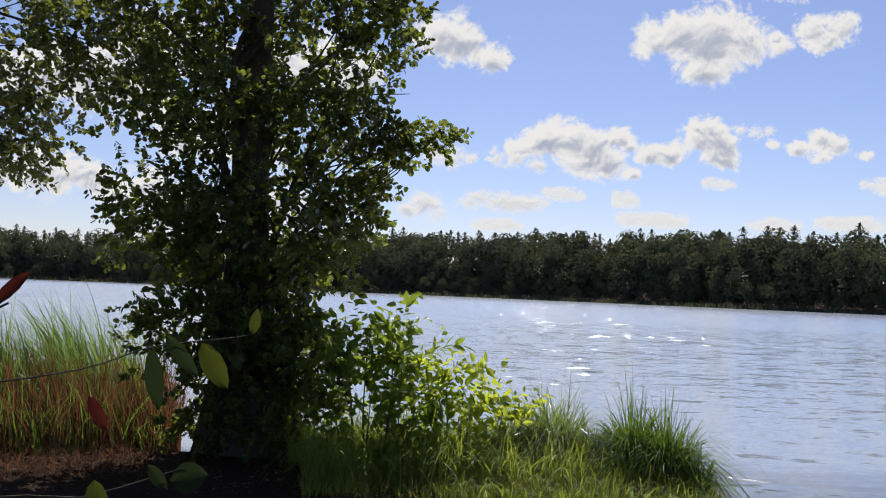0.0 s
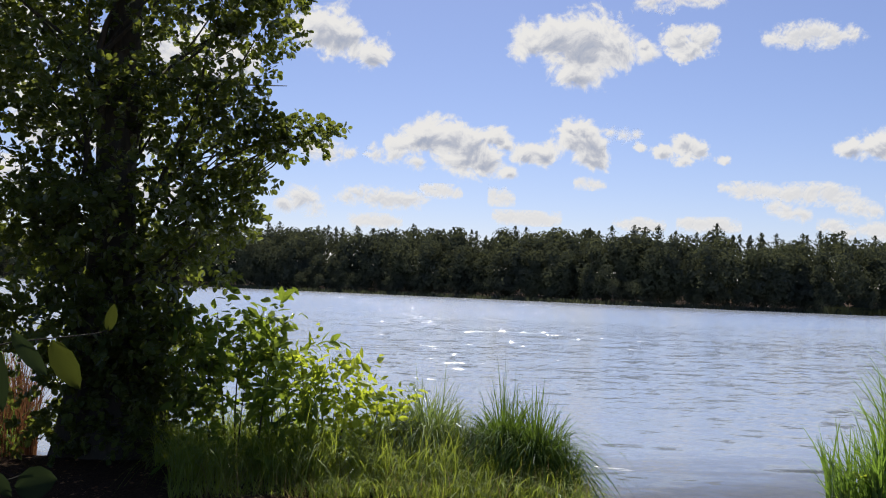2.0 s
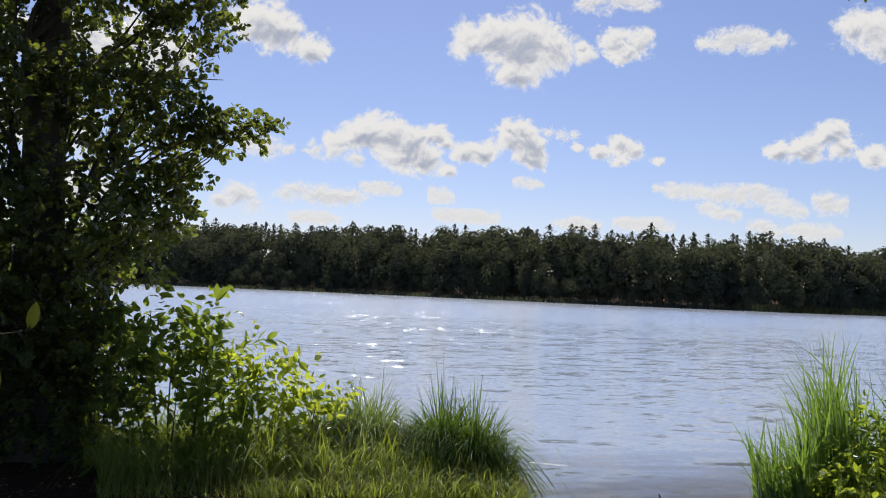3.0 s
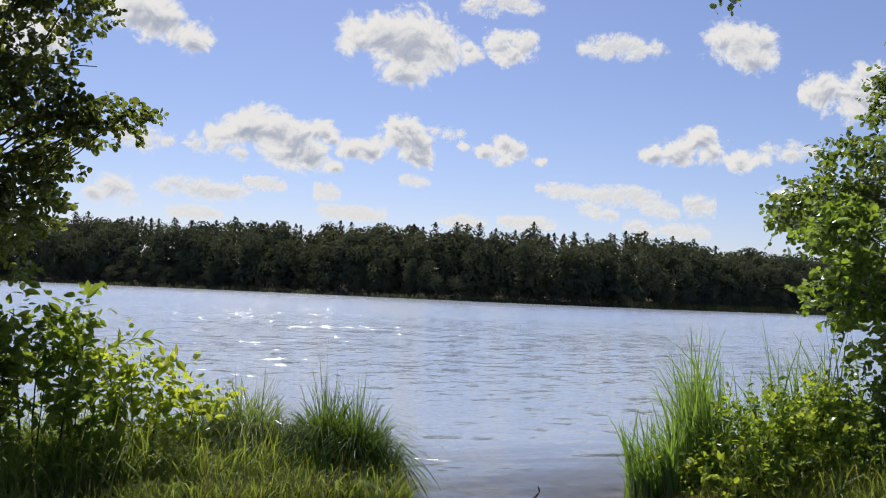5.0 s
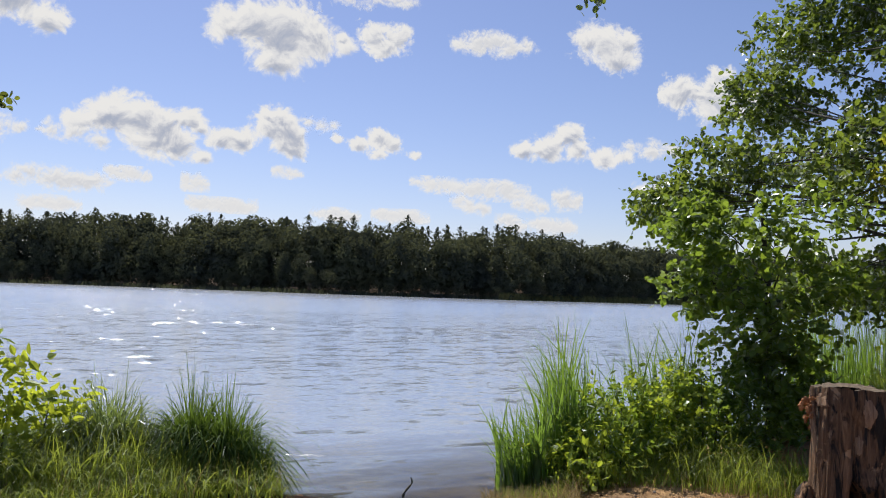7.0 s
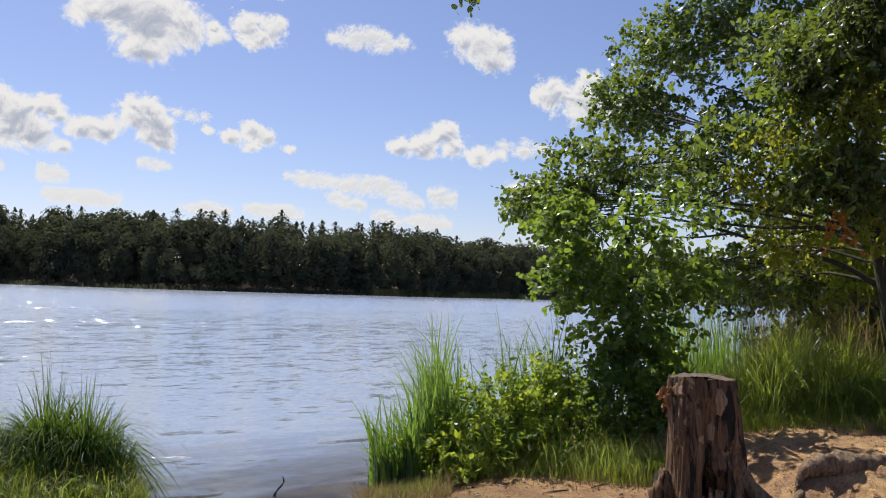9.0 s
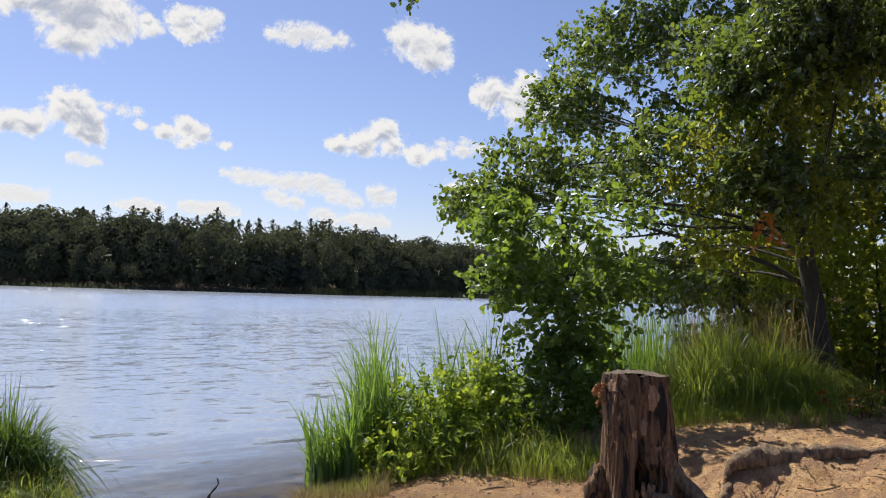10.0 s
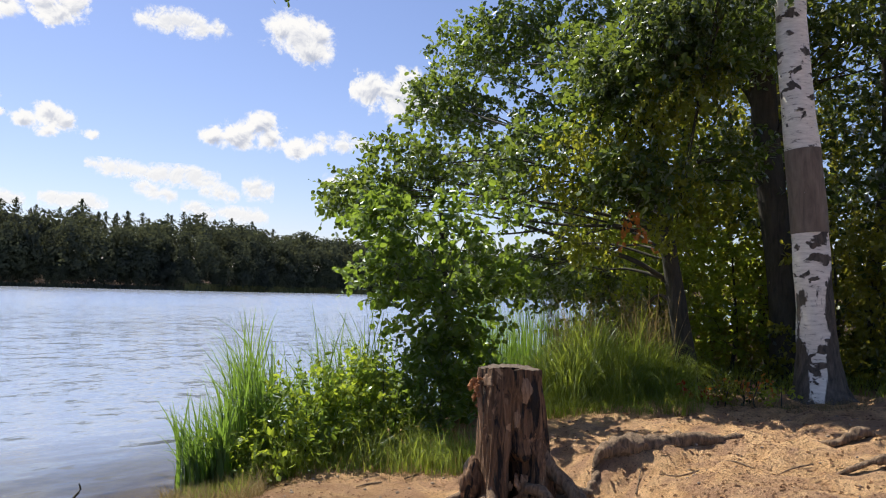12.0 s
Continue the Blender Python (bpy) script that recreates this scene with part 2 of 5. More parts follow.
# ---- meshes ----
def mesh_of(name, verts, faces, mat=None, smooth=False):
    """A mesh from arrays; faces all have the same number of corners."""
    verts, faces = np.asarray(verts, np.float32).reshape(-1, 3), np.asarray(faces, np.int32)
    me = bpy.data.meshes.new(name)
    k = faces.shape[1]
    me.vertices.add(len(verts))
    me.vertices.foreach_set("co", verts.ravel())
    me.loops.add(faces.size)
    me.loops.foreach_set("vertex_index", faces.ravel())
    me.polygons.add(len(faces))
    me.polygons.foreach_set("loop_start", np.arange(0, faces.size, k, dtype=np.int32))
    me.polygons.foreach_set("use_smooth", np.full(len(faces), smooth))
    me.update(calc_edges=True)
    me.validate()
    if mat:
        me.materials.append(mat)
    return me


def thing(name, base, label, category, group="", kind=""):
    ob = new(name)
    ob.empty_display_size = 0.1
    ob.location = base
    return tagged(ob, label, category, group, kind)


def part(name, geometry, mat, parent, label="", smooth=True, origin=None):
    """Links (verts, faces), given in the world's metres, as one mesh under a thing."""
    v, f = geometry
    base = np.array(origin if origin is not None else (parent.parent.location if parent.parent else parent.location))
    ob = new(name, mesh_of(name, np.asarray(v) - base, f, mat, smooth))
    ob.parent = parent
    if parent.parent:
        ob.location = (0, 0, 0)
    return tagged(ob, label)


def single(name, geometry, mat, label, category, group="", kind="", smooth=False):
    """A thing that is one mesh."""
    v, f = geometry
    return tagged(new(name, mesh_of(name, v, f, mat, smooth)), label, category, group, kind)


def sheet(nx, ny):
    """The quads of a grid of nx by ny points."""
    i, j = np.meshgrid(np.arange(nx - 1), np.arange(ny - 1), indexing="ij")
    return np.stack([i * ny + j, (i + 1) * ny + j, (i + 1) * ny + j + 1, i * ny + j + 1], -1).reshape(-1, 4)


def join(pieces):
    vs, fs, n = [], [], 0
    for v, f in pieces:
        v, f = np.asarray(v, float).reshape(-1, 3), np.asarray(f, int)
        vs.append(v)
        fs.append(f + n)
        n += len(v)
    return np.concatenate(vs), np.concatenate(fs)


def unit(v):
    v = np.asarray(v, float)
    return v / np.maximum(np.linalg.norm(v, axis=-1, keepdims=True), 1e-9)


def spot(bearing, distance, height=0.0):
    """A place by its bearing (degrees clockwise from +y) and distance from the middle of the plan."""
    a = radians(bearing)
    return np.array([distance * math.sin(a), distance * math.cos(a), height])


def curve_points(pts, n):
    """A smooth line of n points through a few (Catmull-Rom)."""
    p = np.asarray(pts, float)
    p = np.vstack([2 * p[0] - p[1], p, 2 * p[-1] - p[-2]])
    out = []
    for t in np.linspace(0, len(p) - 3 - 1e-6, n):
        i, u = int(t), t - int(t)
        a, b, c, d = p[i:i + 4]
        out.append(0.5 * (2 * b + (c - a) * u + (2 * a - 5 * b + 4 * c - d) * u * u + (3 * b - a - 3 * c + d) * u ** 3))
    return np.array(out)


def tube(pts, radii, sides=8, rough=0.0, cap=True):
    """A limb along a line, with its own radius at each point; quads."""
    pts = np.asarray(pts, float)
    radii = np.interp(np.linspace(0, 1, len(pts)), np.linspace(0, 1, len(radii)), radii)
    d = unit(np.gradient(pts, axis=0))
    ref = np.where(np.abs(d[:, 2:3]) > 0.9, np.array([[1.0, 0, 0]]), np.array([[0, 0, 1.0]]))
    a = unit(np.cross(d, ref))
    b = np.cross(d, a)
    th = np.linspace(0, 2 * math.pi, sides, endpoint=False)
    ways = a[:, None] * np.cos(th)[None, :, None] + b[:, None] * np.sin(th)[None, :, None]
    r = np.repeat(radii[:, None], sides, 1)
    if rough:
        q = (pts[:, None] + r[..., None] * ways) / max(float(np.mean(radii)), 0.02)
        r = r * (1 + 3.0 * rough * np.array([noise.noise(Vector(k)) for k in q.reshape(-1, 3)]).reshape(r.shape))
    v = pts[:, None] + r[..., None] * ways
    n = len(pts)
    i, j = np.meshgrid(np.arange(n - 1), np.arange(sides), indexing="ij")
    k = (j + 1) % sides
    f = np.stack([i * sides + j, i * sides + k, (i + 1) * sides + k, (i + 1) * sides + j], -1).reshape(-1, 4)
    v = v.reshape(-1, 3)
    if cap:
        v = np.vstack([v, pts[:1], pts[-1:]])
        c0, c1, e = len(v) - 2, len(v) - 1, (n - 1) * sides
        ring = np.arange(sides)
        nxt = (ring + 1) % sides
        f = np.vstack([f, np.stack([nxt, ring, np.full(sides, c0), np.full(sides, c0)], -1), np.stack([e + ring, e + nxt, np.full(sides, c1), np.full(sides, c1)], -1)])
        f = [tuple(q) for q in f]
        f = np.array(f)
    return v, f


# a leaf lies along +y with its blade in the xy plane, folded a little at the midrib
ROUND_LEAF = (np.array([(0, 0, 0), (0.30, 0.22, 0.05), (0.40, 0.55, 0.07), (0.24, 0.88, 0.03), (0, 1.0, -0.05), (-0.24, 0.88, 0.03), (-0.40, 0.55, 0.07), (-0.30, 0.22, 0.05), (0, 0.5, -0.02)]),
              np.array([(0, 1, 8), (1, 2, 8), (2, 3, 8), (3, 4, 8), (4, 5, 8), (5, 6, 8), (6, 7, 8), (7, 0, 8)]))
LONG_LEAF = (np.array([(0, 0, 0), (0.20, 0.25, 0.04), (0.25, 0.5, 0.05), (0.14, 0.80, 0.0), (0, 1.0, -0.08), (-0.14, 0.80, 0.0), (-0.25, 0.5, 0.05), (-0.20, 0.25, 0.04), (0, 0.5, -0.03)]), ROUND_LEAF[1])
SMALL_LEAF = (np.array([(0, 0, 0), (0.36, 0.38, 0.05), (0.18, 0.80, 0.0), (0, 1.0, -0.06), (-0.18, 0.80, 0.0), (-0.36, 0.38, 0.05)]),
              np.array([(0, 1, 2), (0, 2, 3), (0, 3, 4), (0, 4, 5)]))
CLUMP = (np.array([(0, 0, 0), (0.42, 0.35, 0.12), (0.10, 1.0, -0.05), (-0.45, 0.6, 0.08)]), np.array([(0, 1, 2), (0, 2, 3)]))


def leaves(at, along, normal, size, shape=ROUND_LEAF):
    """Many leaves as one mesh: where each begins, which way it points, which way its face looks, and its length."""
    y = unit(along)
    x = unit(np.cross(y, normal))
    z = np.cross(x, y)
    v0, f0 = shape
    s = np.asarray(size, float).reshape(-1, 1, 1)
    v = np.asarray(at)[:, None] + s * (v0[None, :, 0:1] * x[:, None] + v0[None, :, 1:2] * y[:, None] + v0[None, :, 2:3] * z[:, None])
    f = f0[None] + (np.arange(len(v)) * len(v0))[:, None, None]
    return v.reshape(-1, 3), f.reshape(-1, 3)


def blades(base, height, lean, width, droop=0.5, segs=4, bend=1.9, arch=0.0):
    """Grass or reed blades: tapering ribbons that bend over. lean: horizontal vectors, of length tip offset over height."""
    base, height, lean, width = np.asarray(base), np.asarray(height)[:, None], np.asarray(lean), np.asarray(width)[:, None]
    across = unit(np.cross(lean + 1e-4, np.array([[0, 0, 1.0]])) + rng.normal(0, 0.5, lean.shape) * [1, 1, 0])
    rows = []
    for k in range(segs + 1):
        u = k / segs
        mid = base + height * (np.array([[0, 0, 1.0]]) * (u + arch * np.linalg.norm(lean, axis=1, keepdims=True) * u * (0.55 - u) - droop * np.linalg.norm(lean, axis=1, keepdims=True) * u * u * 0.6) + lean * (u ** bend))
        w = width * (1 - u) ** 0.7 * 0.5
        rows += [mid - across * w, mid + across * w] if k < segs else [mid]
    v = np.stack(rows, 1)
    f = []
    for k in range(segs - 1):
        a = 2 * k
        f += [(a, a + 1, a + 3), (a, a + 3, a + 2)]
    a = 2 * (segs - 1)
    f.append((a, a + 1, a + 2))
    f = np.array(f)[None] + (np.arange(len(v)) * v.shape[1])[:, None, None]
    return v.reshape(-1, 3), f.reshape(-1, 3)


def sprays(centre, radii, count, leaf_len, root, shape=ROUND_LEAF, per=9, droop=0.25, hollow=0.25):
    """Leafy twigs filling an uneven ellipsoid of a crown. Returns leaf and twig geometry."""
    c, r = np.asarray(centre), np.asarray(radii)
    q = unit(rng.normal(0, 1, (count, 3))) * (hollow + (1 - hollow) * rng.random((count, 1)) ** 0.6)
    bump = 1 + 0.25 * np.array([noise.noise(Vector(k * 2.1 + c)) for k in q])[:, None]
    start = c + q * r * bump
    out = unit(unit(start - np.asarray(root)) * 0.8 + rng.normal(0, 0.6, (count, 3)) + [0, 0, -droop])
    length = leaf_len * rng.uniform(2.2, 4.6, count)
    t = np.linspace(0.05, 1, per)
    at = start[:, None] + out[:, None] * (length[:, None] * t)[..., None]
    at[..., 2] -= droop * (length[:, None] * t * t) * 0.5
    side = unit(np.cross(out, rng.normal(0, 1, (count, 3))))
    flip = np.where(np.arange(per) % 2, 1, -1)[None, :, None]
    along = unit(out[:, None] * 0.7 + side[:, None] * flip * 0.9 + rng.normal(0, 0.45, (count, per, 3)) + [0, 0, -0.35])
    nrm = unit(rng.normal(0, 0.75, (count, per, 3)) + [0, 0, 0.8])
    size = leaf_len * rng.uniform(0.55, 1.2, (count, per))
    lv = leaves(at.reshape(-1, 3), along.reshape(-1, 3), nrm.reshape(-1, 3), size.ravel(), shape)
    w = leaf_len * 0.035
    a = unit(np.cross(out, [0, 0, 1.0])) * w
    b = np.cross(out, unit(a)) * w
    p0, p1 = start - out * length[:, None] * 0.3, at[:, -1]
    v = np.stack([p0 + a, p0 - a * 0.5 + b, p0 - a * 0.5 - b, p1], 1).reshape(-1, 3)
    f = (np.array([(0, 1, 3), (1, 2, 3), (2, 0, 3)])[None] + (np.arange(count) * 4)[:, None, None]).reshape(-1, 3)
    return lv, (v, f)


def make_tree(name, label, trunk, radii, boughs, leaf_len, leaf_mat, bark, category="tree", shape=ROUND_LEAF, per=9, sides=12, group=""):
    """trunk: points from the ground up. boughs: (where on the trunk 0..1, centre, radii, twigs)."""
    line = curve_points(trunk, 26)
    t = thing(name, line[0], label, category, group)
    part("trunk", tube(line, radii, sides, 0.03), bark, t)
    lv, tw = [], []
    for frac, centre, rad, count in boughs:
        k = frac * 25
        a = line[int(k)] * (1 - k % 1) + line[min(int(k) + 1, 25)] * (k % 1)
        c = np.asarray(centre, float)
        mid = a * 0.5 + c * 0.5 + [0, 0, 0.12 * np.linalg.norm(c - a)] + rng.normal(0, 0.07, 3) * np.linalg.norm(c - a)
        r0 = min(np.interp(frac, np.linspace(0, 1, len(radii)), radii) * 0.30, 0.010 + 0.0002 * count)
        part("limb", tube(curve_points([a, mid, c], 10), [r0, r0 * 0.6, 0.006], 6, 0.04), bark, t)
        for _ in range(4):
            e = c + np.clip(rng.normal(0, 0.5, 3), -0.9, 0.9) * np.asarray(rad)
            s = a * 0.4 + c * 0.6 if rng.random() < 0.5 else mid
            tw.append(tube(curve_points([s, (s + e) / 2 + rng.normal(0, 0.06, 3), e], 6), [r0 * 0.4, 0.004], 4, 0, False))
        l, w = sprays(c, rad, count, leaf_len, a, shape, per)
        lv.append(l)
        tw.append((w[0], np.c_[w[1], w[1][:, 2]]))
    part("crown", join(lv), leaf_mat, t, smooth=False)
    v, f = join(tw)
    tagged(part("branchwork", (v, f), bark, t, smooth=False), kind="stuff")
    return t


# ---- the ground and the lake ----
WATER_Z = -0.15
SHORE_X = np.array([-400, -60, -25, -12, -6, -3, -1.5, 0.5, 1.6, 2.3, 2.9, 3.6, 4.2, 5, 6, 7, 9, 12, 20, 40, 90, 400.0])
SHORE_Y = np.array([-60, 6, 9.0, 8.9, 8.5, 8.6, 8.6, 8.2, 7.6, 6.7, 6.05, 5.75, 5.9, 6.3, 6.7, 7.0, 7.4, 8.0, 11, 16, 30, 60.0])
FAR_B = np.array([-120, -60, -27, -2, 20, 28, 33, 46, 60, 100.0])
FAR_D = np.array([320, 310, 305, 236, 196, 200, 206, 268, 330, 380.0])


def ease(a, b, x):
    u = np.clip((x - a) / (b - a), 0, 1)
    return u * u * (3 - 2 * u)


def rough_noise(x, y, s, seed=0.0):
    return np.array([noise.noise(Vector((a * s + seed, b * s - seed, seed))) for a, b in zip(np.ravel(x), np.ravel(y))]).reshape(np.shape(x))


def height(x, y, rough=True):
    """The ground's height: a low bank, a sandy mound to the east, the lake's bed and the far shore."""
    x, y = np.asarray(x, float), np.asarray(y, float)
    s = np.interp(x, SHORE_X, SHORE_Y) - y
    bed = WATER_Z - 0.03 + np.maximum(s * 0.09, -0.35 - 0.0 * s) + np.clip(s + 4, -60, 0) * 0.03
    bank = WATER_Z - 0.03 + 0.18 * ease(0, 1.1, s)
    z = np.where(s > 0, bank, bed)
    u = x - 0.25 * (y - 3)
    mound = 0.25 * ease(5.75, 6.35, u) + 0.27 * ease(6.3, 9.2, u) + 0.14 * ease(3.2, 0.5, y) * ease(6.5, 9, x)
    z = z + mound * ease(-0.2, 1.8, s)
    bearing, dist = np.degrees(np.arctan2(x, y)), np.hypot(x, y)
    lip = dist - 6.98 - 0.085 * (bearing - 61) - 0.05 * np.sin(bearing * 1.7) - 0.03 * np.sin(bearing * 4.1)
    z = z - 0.12 * ease(0.0, -0.26, lip) * ease(-1.4, -0.3, lip) * ease(59.5, 61.0, bearing) * ease(73, 66, bearing)
    far = dist - np.interp(bearing, FAR_B, FAR_D)
    z = np.where((far > -12) & (y > 0), np.maximum(z, WATER_Z + np.clip(far * 0.06, -0.7, 1.2) + 7.0 * ease(28, 90, far)), z)
    if rough:
        near = dist < 22
        n = np.zeros_like(z)
        n[near] = rough_noise(x[near], y[near], 1.3) * 0.030 + rough_noise(x[near], y[near], 5.0, 3.0) * 0.014 * (1 + 2.0 * ease(5.5, 6.5, x[near])) + rough_noise(x[near], y[near], 2.6, 6.0) * 0.055 * ease(5.6, 6.6, x[near]) + rough_noise(x[near], y[near], 11.0, 2.0) * 0.012 + np.abs(rough_noise(x[near], y[near], 6.5, 4.0)) * 0.045 * ease(5.7, 6.6, x[near])
        z = z + n * ease(-1.0, 0.8, s)
    return z


def ground_z(x, y):
    return float(height(np.array([x]), np.array([y]))[0])


def spread(lo, hi, step, reach, grow=1.16):
    out, d = list(np.arange(lo, hi, step)), step
    a, b = lo, out[-1]
    left, right = [], []
    while b < reach or a > -reach:
        d *= grow
        a, b = a - d, b + d
        left.append(a)
        right.append(b)
    return np.array(left[::-1] + out + right)


gx, gy = spread(-6, 12, 0.085, 3200), spread(0.0, 10.5, 0.085, 3200)
XX, YY = np.meshgrid(gx, gy, indexing="ij")
ZZ = height(XX, YY)
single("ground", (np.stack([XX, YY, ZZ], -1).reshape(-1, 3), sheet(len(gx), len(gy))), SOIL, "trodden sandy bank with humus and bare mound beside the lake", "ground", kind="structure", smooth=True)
wb = np.radians(np.linspace(-89, 89, 60))
wd = np.interp(np.degrees(wb), FAR_B, FAR_D) + 3.0
wv = np.vstack([[(0, -2.0, WATER_Z)], np.stack([wd * np.sin(wb), wd * np.cos(wb), np.full(60, WATER_Z)], 1)])
wf = np.array([(0, k + 1, k) for k in range(1, 60)])
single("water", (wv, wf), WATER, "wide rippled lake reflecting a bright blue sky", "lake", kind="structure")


# ---- clouds ----
def cloud(bearing, elevation, wide, tall, puffs=None):
    """A cumulus far out over the lake, its width and height in degrees; puffs: place in half widths and heights, radius in half heights."""
    dist = 2200.0
    c = spot(bearing, dist * math.cos(radians(elevation)), EYE + dist * math.sin(radians(elevation)))
    w, h = dist * radians(wide) / 2, dist * radians(tall) / 2
    if puffs is None:
        k = max(3, min(7, int(1.6 * wide / tall)))
        puffs = [(x, rng.uniform(-0.3, 0.35) - 0.25 * x, rng.uniform(0.75, 1.1) * (1.15 - 0.6 * abs(x)) * (1.25 if tall < 1.3 else 1.0)) for x in np.linspace(-0.75, 0.75, k)]
    nx, ny = 56, 36
    u, v = np.meshgrid(np.linspace(-1.45, 1.45, nx), np.linspace(-1.7, 1.7, ny), indexing="ij")
    total, inner = np.zeros_like(u), np.zeros_like(u)
    for x, y, r in puffs:
        rx, ry = max(r * h, (0.34 if tall > 1.3 else 0.5) * r * w) * 1.5, r * h * 1.15
        total += np.exp(4.0 * (1 - np.hypot((u - x) * w / rx, (v - y) * h / ry)))
        inner += np.exp(4.0 * (1 - np.hypot((u - x - 0.05) * w / rx, (v - y + 0.20) * h / ry)))
    body = np.minimum(np.log(total) / 4.0, 0.85)
    inner = np.clip(np.log(inner) / 4.0 * 0.85, 0.0, 0.72)
    rim = np.minimum((1.45 - np.abs(u)) / 0.25, (1.7 - np.abs(v)) / 0.3)
    body = np.where(rim < 1, body - 2.5 * (1 - rim), body)
    me = mesh_of("cloud", np.stack([u * w, v * h, 0 * u], -1).reshape(-1, 3), sheet(nx, ny), CLOUD)
    for key, value in (("body", body), ("deep", inner)):
        me.attributes.new(key, "FLOAT", "POINT").data.foreach_set("value", value.astype(np.float32).ravel())
    ob = new("cloud", me)
    ob.matrix_world = look(tuple(c), (0, 0, EYE)) @ pose(0, 0, 0, 0, 180, 0)
    ob.color = (float(np.clip(4.0 / tall, 0.9, 2.6)), float(np.interp(tall, [1.0, 3.0], [0.85, 0.0])), 0.5 if tall > 2 else 0.8, 1)
    return tagged(ob, "white cumulus cloud with a grey core above the lake", "cloud", "clouds over the lake", "structure")


for spec in [
    (8.8, 9.7, 9.1, 3.9, [(-0.88, 0.1, 0.3), (-0.45, 0.35, 0.62), (-0.1, 0.3, 0.75), (0.2, -0.1, 0.8), (0.45, -0.4, 0.55), (0.62, 0.5, 0.35), (0.85, -0.75, 0.25)]),
    (15.8, 10.2, 8.3, 3.6, [(-0.88, 0.0, 0.28), (-0.55, -0.35, 0.42), (-0.2, -0.35, 0.42), (0.35, 0.45, 0.55), (0.5, 0.0, 0.75), (0.65, -0.4, 0.5)]),
    (17.4, 16.5, 9.7, 5.1, [(-0.75, 0.15, 0.4), (-0.4, 0.3, 0.6), (0.05, 0.4, 0.62), (0.05, -0.2, 0.7), (0.5, 0.0, 0.5), (0.85, -0.1, 0.28), (-0.1, -0.6, 0.35)]),
    (24.1, 16.7, 6.4, 2.5, [(-0.8, 0.0, 0.3), (-0.1, 0.2, 0.75), (0.4, 0.1, 0.7), (0.1, -0.4, 0.5)]),
    (24.2, 9.8, 6.7, 2.4, [(-0.8, 0.25, 0.3), (-0.4, 0.0, 0.42), (0.0, 0.45, 0.5), (0.3, 0.05, 0.55), (0.0, -0.6, 0.36), (0.8, -0.45, 0.34)]),
    (37.6, 10.1, 8.3, 3.5, [(-0.8, -0.2, 0.36), (-0.4, -0.05, 0.55), (-0.05, 0.5, 0.45), (0.1, -0.2, 0.45), (0.5, -0.45, 0.36), (0.8, -0.4, 0.38)]),
    (39.8, 16.3, 4.8, 3.7, [(-0.55, 0.45, 0.5), (-0.1, 0.3, 0.65), (0.35, -0.25, 0.55), (0.55, 0.3, 0.35)]),
    (0.8, 16.6, 6.2, 4.3, [(-0.5, 0.2, 0.7), (0.1, 0.1, 0.7), (0.6, -0.4, 0.4)]),
    (4.8, 9.0, 3.9, 1.6), (3.9, 6.2, 6.4, 1.5), (0.2, 9.2, 3.7, 1.8), (23.8, 19.6, 5.8, 1.6), (20.3, 10.9, 2.3, 1.0), (32.0, 16.8, 5.5, 1.5), (43.0, 10.0, 3.7, 1.5),
    (28.3, 7.2, 3.0, 1.0), (32.0, 7.0, 4.9, 1.2), (30.8, 5.9, 2.5, 1.3), (34.9, 6.0, 2.3, 1.3), (37.4, 6.6, 1.8, 1.5), (18.2, 7.7, 1.9, 0.8), (8.0, 6.8, 2.5, 0.8),
    (12.2, 6.6, 1.6, 1.0), (43.4, 7.0, 2.9, 1.2), (33.6, 4.8, 1.9, 1.3), (-1.6, 5.5, 3.1, 2.0), (36.4, 4.6, 3.0, 1.0), (47.0, 13.3, 6.0, 2.8), (26.0, 5.0, 3.4, 0.8),
    (14.0, 5.2, 4.0, 0.8), (3.5, 4.6, 3.2, 0.8), (21.5, 5.0, 3.0, 0.7), (-18.0, 14.5, 7.0, 4.0), (-25.0, 6.0, 9.0, 3.0), (-24.0, 12.0, 9.0, 5.0), (-15.0, 9.5, 8.0, 4.0),
    (-9.0, 14.5, 7.0, 4.0), (-19.0, 5.5, 8.0, 2.6), (-11.0, 5.5, 6.0, 2.2)]:
    cloud(*spec)


# ---- the far wood ----
def broad_tree(n):
    """A broadleaf crown of several billows, as places and outward directions of leaf clumps, one metre tall."""
    at, out = [], []
    lobes = 9
    for k in range(lobes):
        u = (k + 0.5) / lobes
        a = rng.random() * 6.3
        ring = 0.17 * math.sin(math.pi * min(u * 0.85 + 0.2, 1.0))
        c = np.array([ring * math.cos(a), ring * math.sin(a), 0.12 + 0.72 * u])
        r = np.array([0.15, 0.15, 0.15]) * rng.uniform(0.8, 1.25)
        q = unit(rng.normal(0, 1, (n // lobes, 3)) + [0, 0, 0.25])
        at += [c + q * r * rng.uniform(0.85, 1.08, (len(q), 1)), c + q[::3] * r * 0.55]
        out += [q, q[::3]]
    return np.vstack(at), np.vstack(out)


def conifer(n):
    """A narrow pine or spruce, ragged in tiers, one metre tall."""
    z = rng.random(n) ** 0.8
    th = rng.random(n) * 2 * math.pi
    tier = 0.55 + 0.45 * np.cos(z * 60 + 2 * np.cos(th))
    r = (0.012 + 0.21 * (1 - z) ** 0.7) * tier * rng.uniform(0.5, 1.0, n)
    v = np.stack([r * np.cos(th), r * np.sin(th), 0.1 + 0.9 * z], 1)
    return v, unit(np.stack([np.cos(th), np.sin(th), 0.6 + 0 * z], 1))


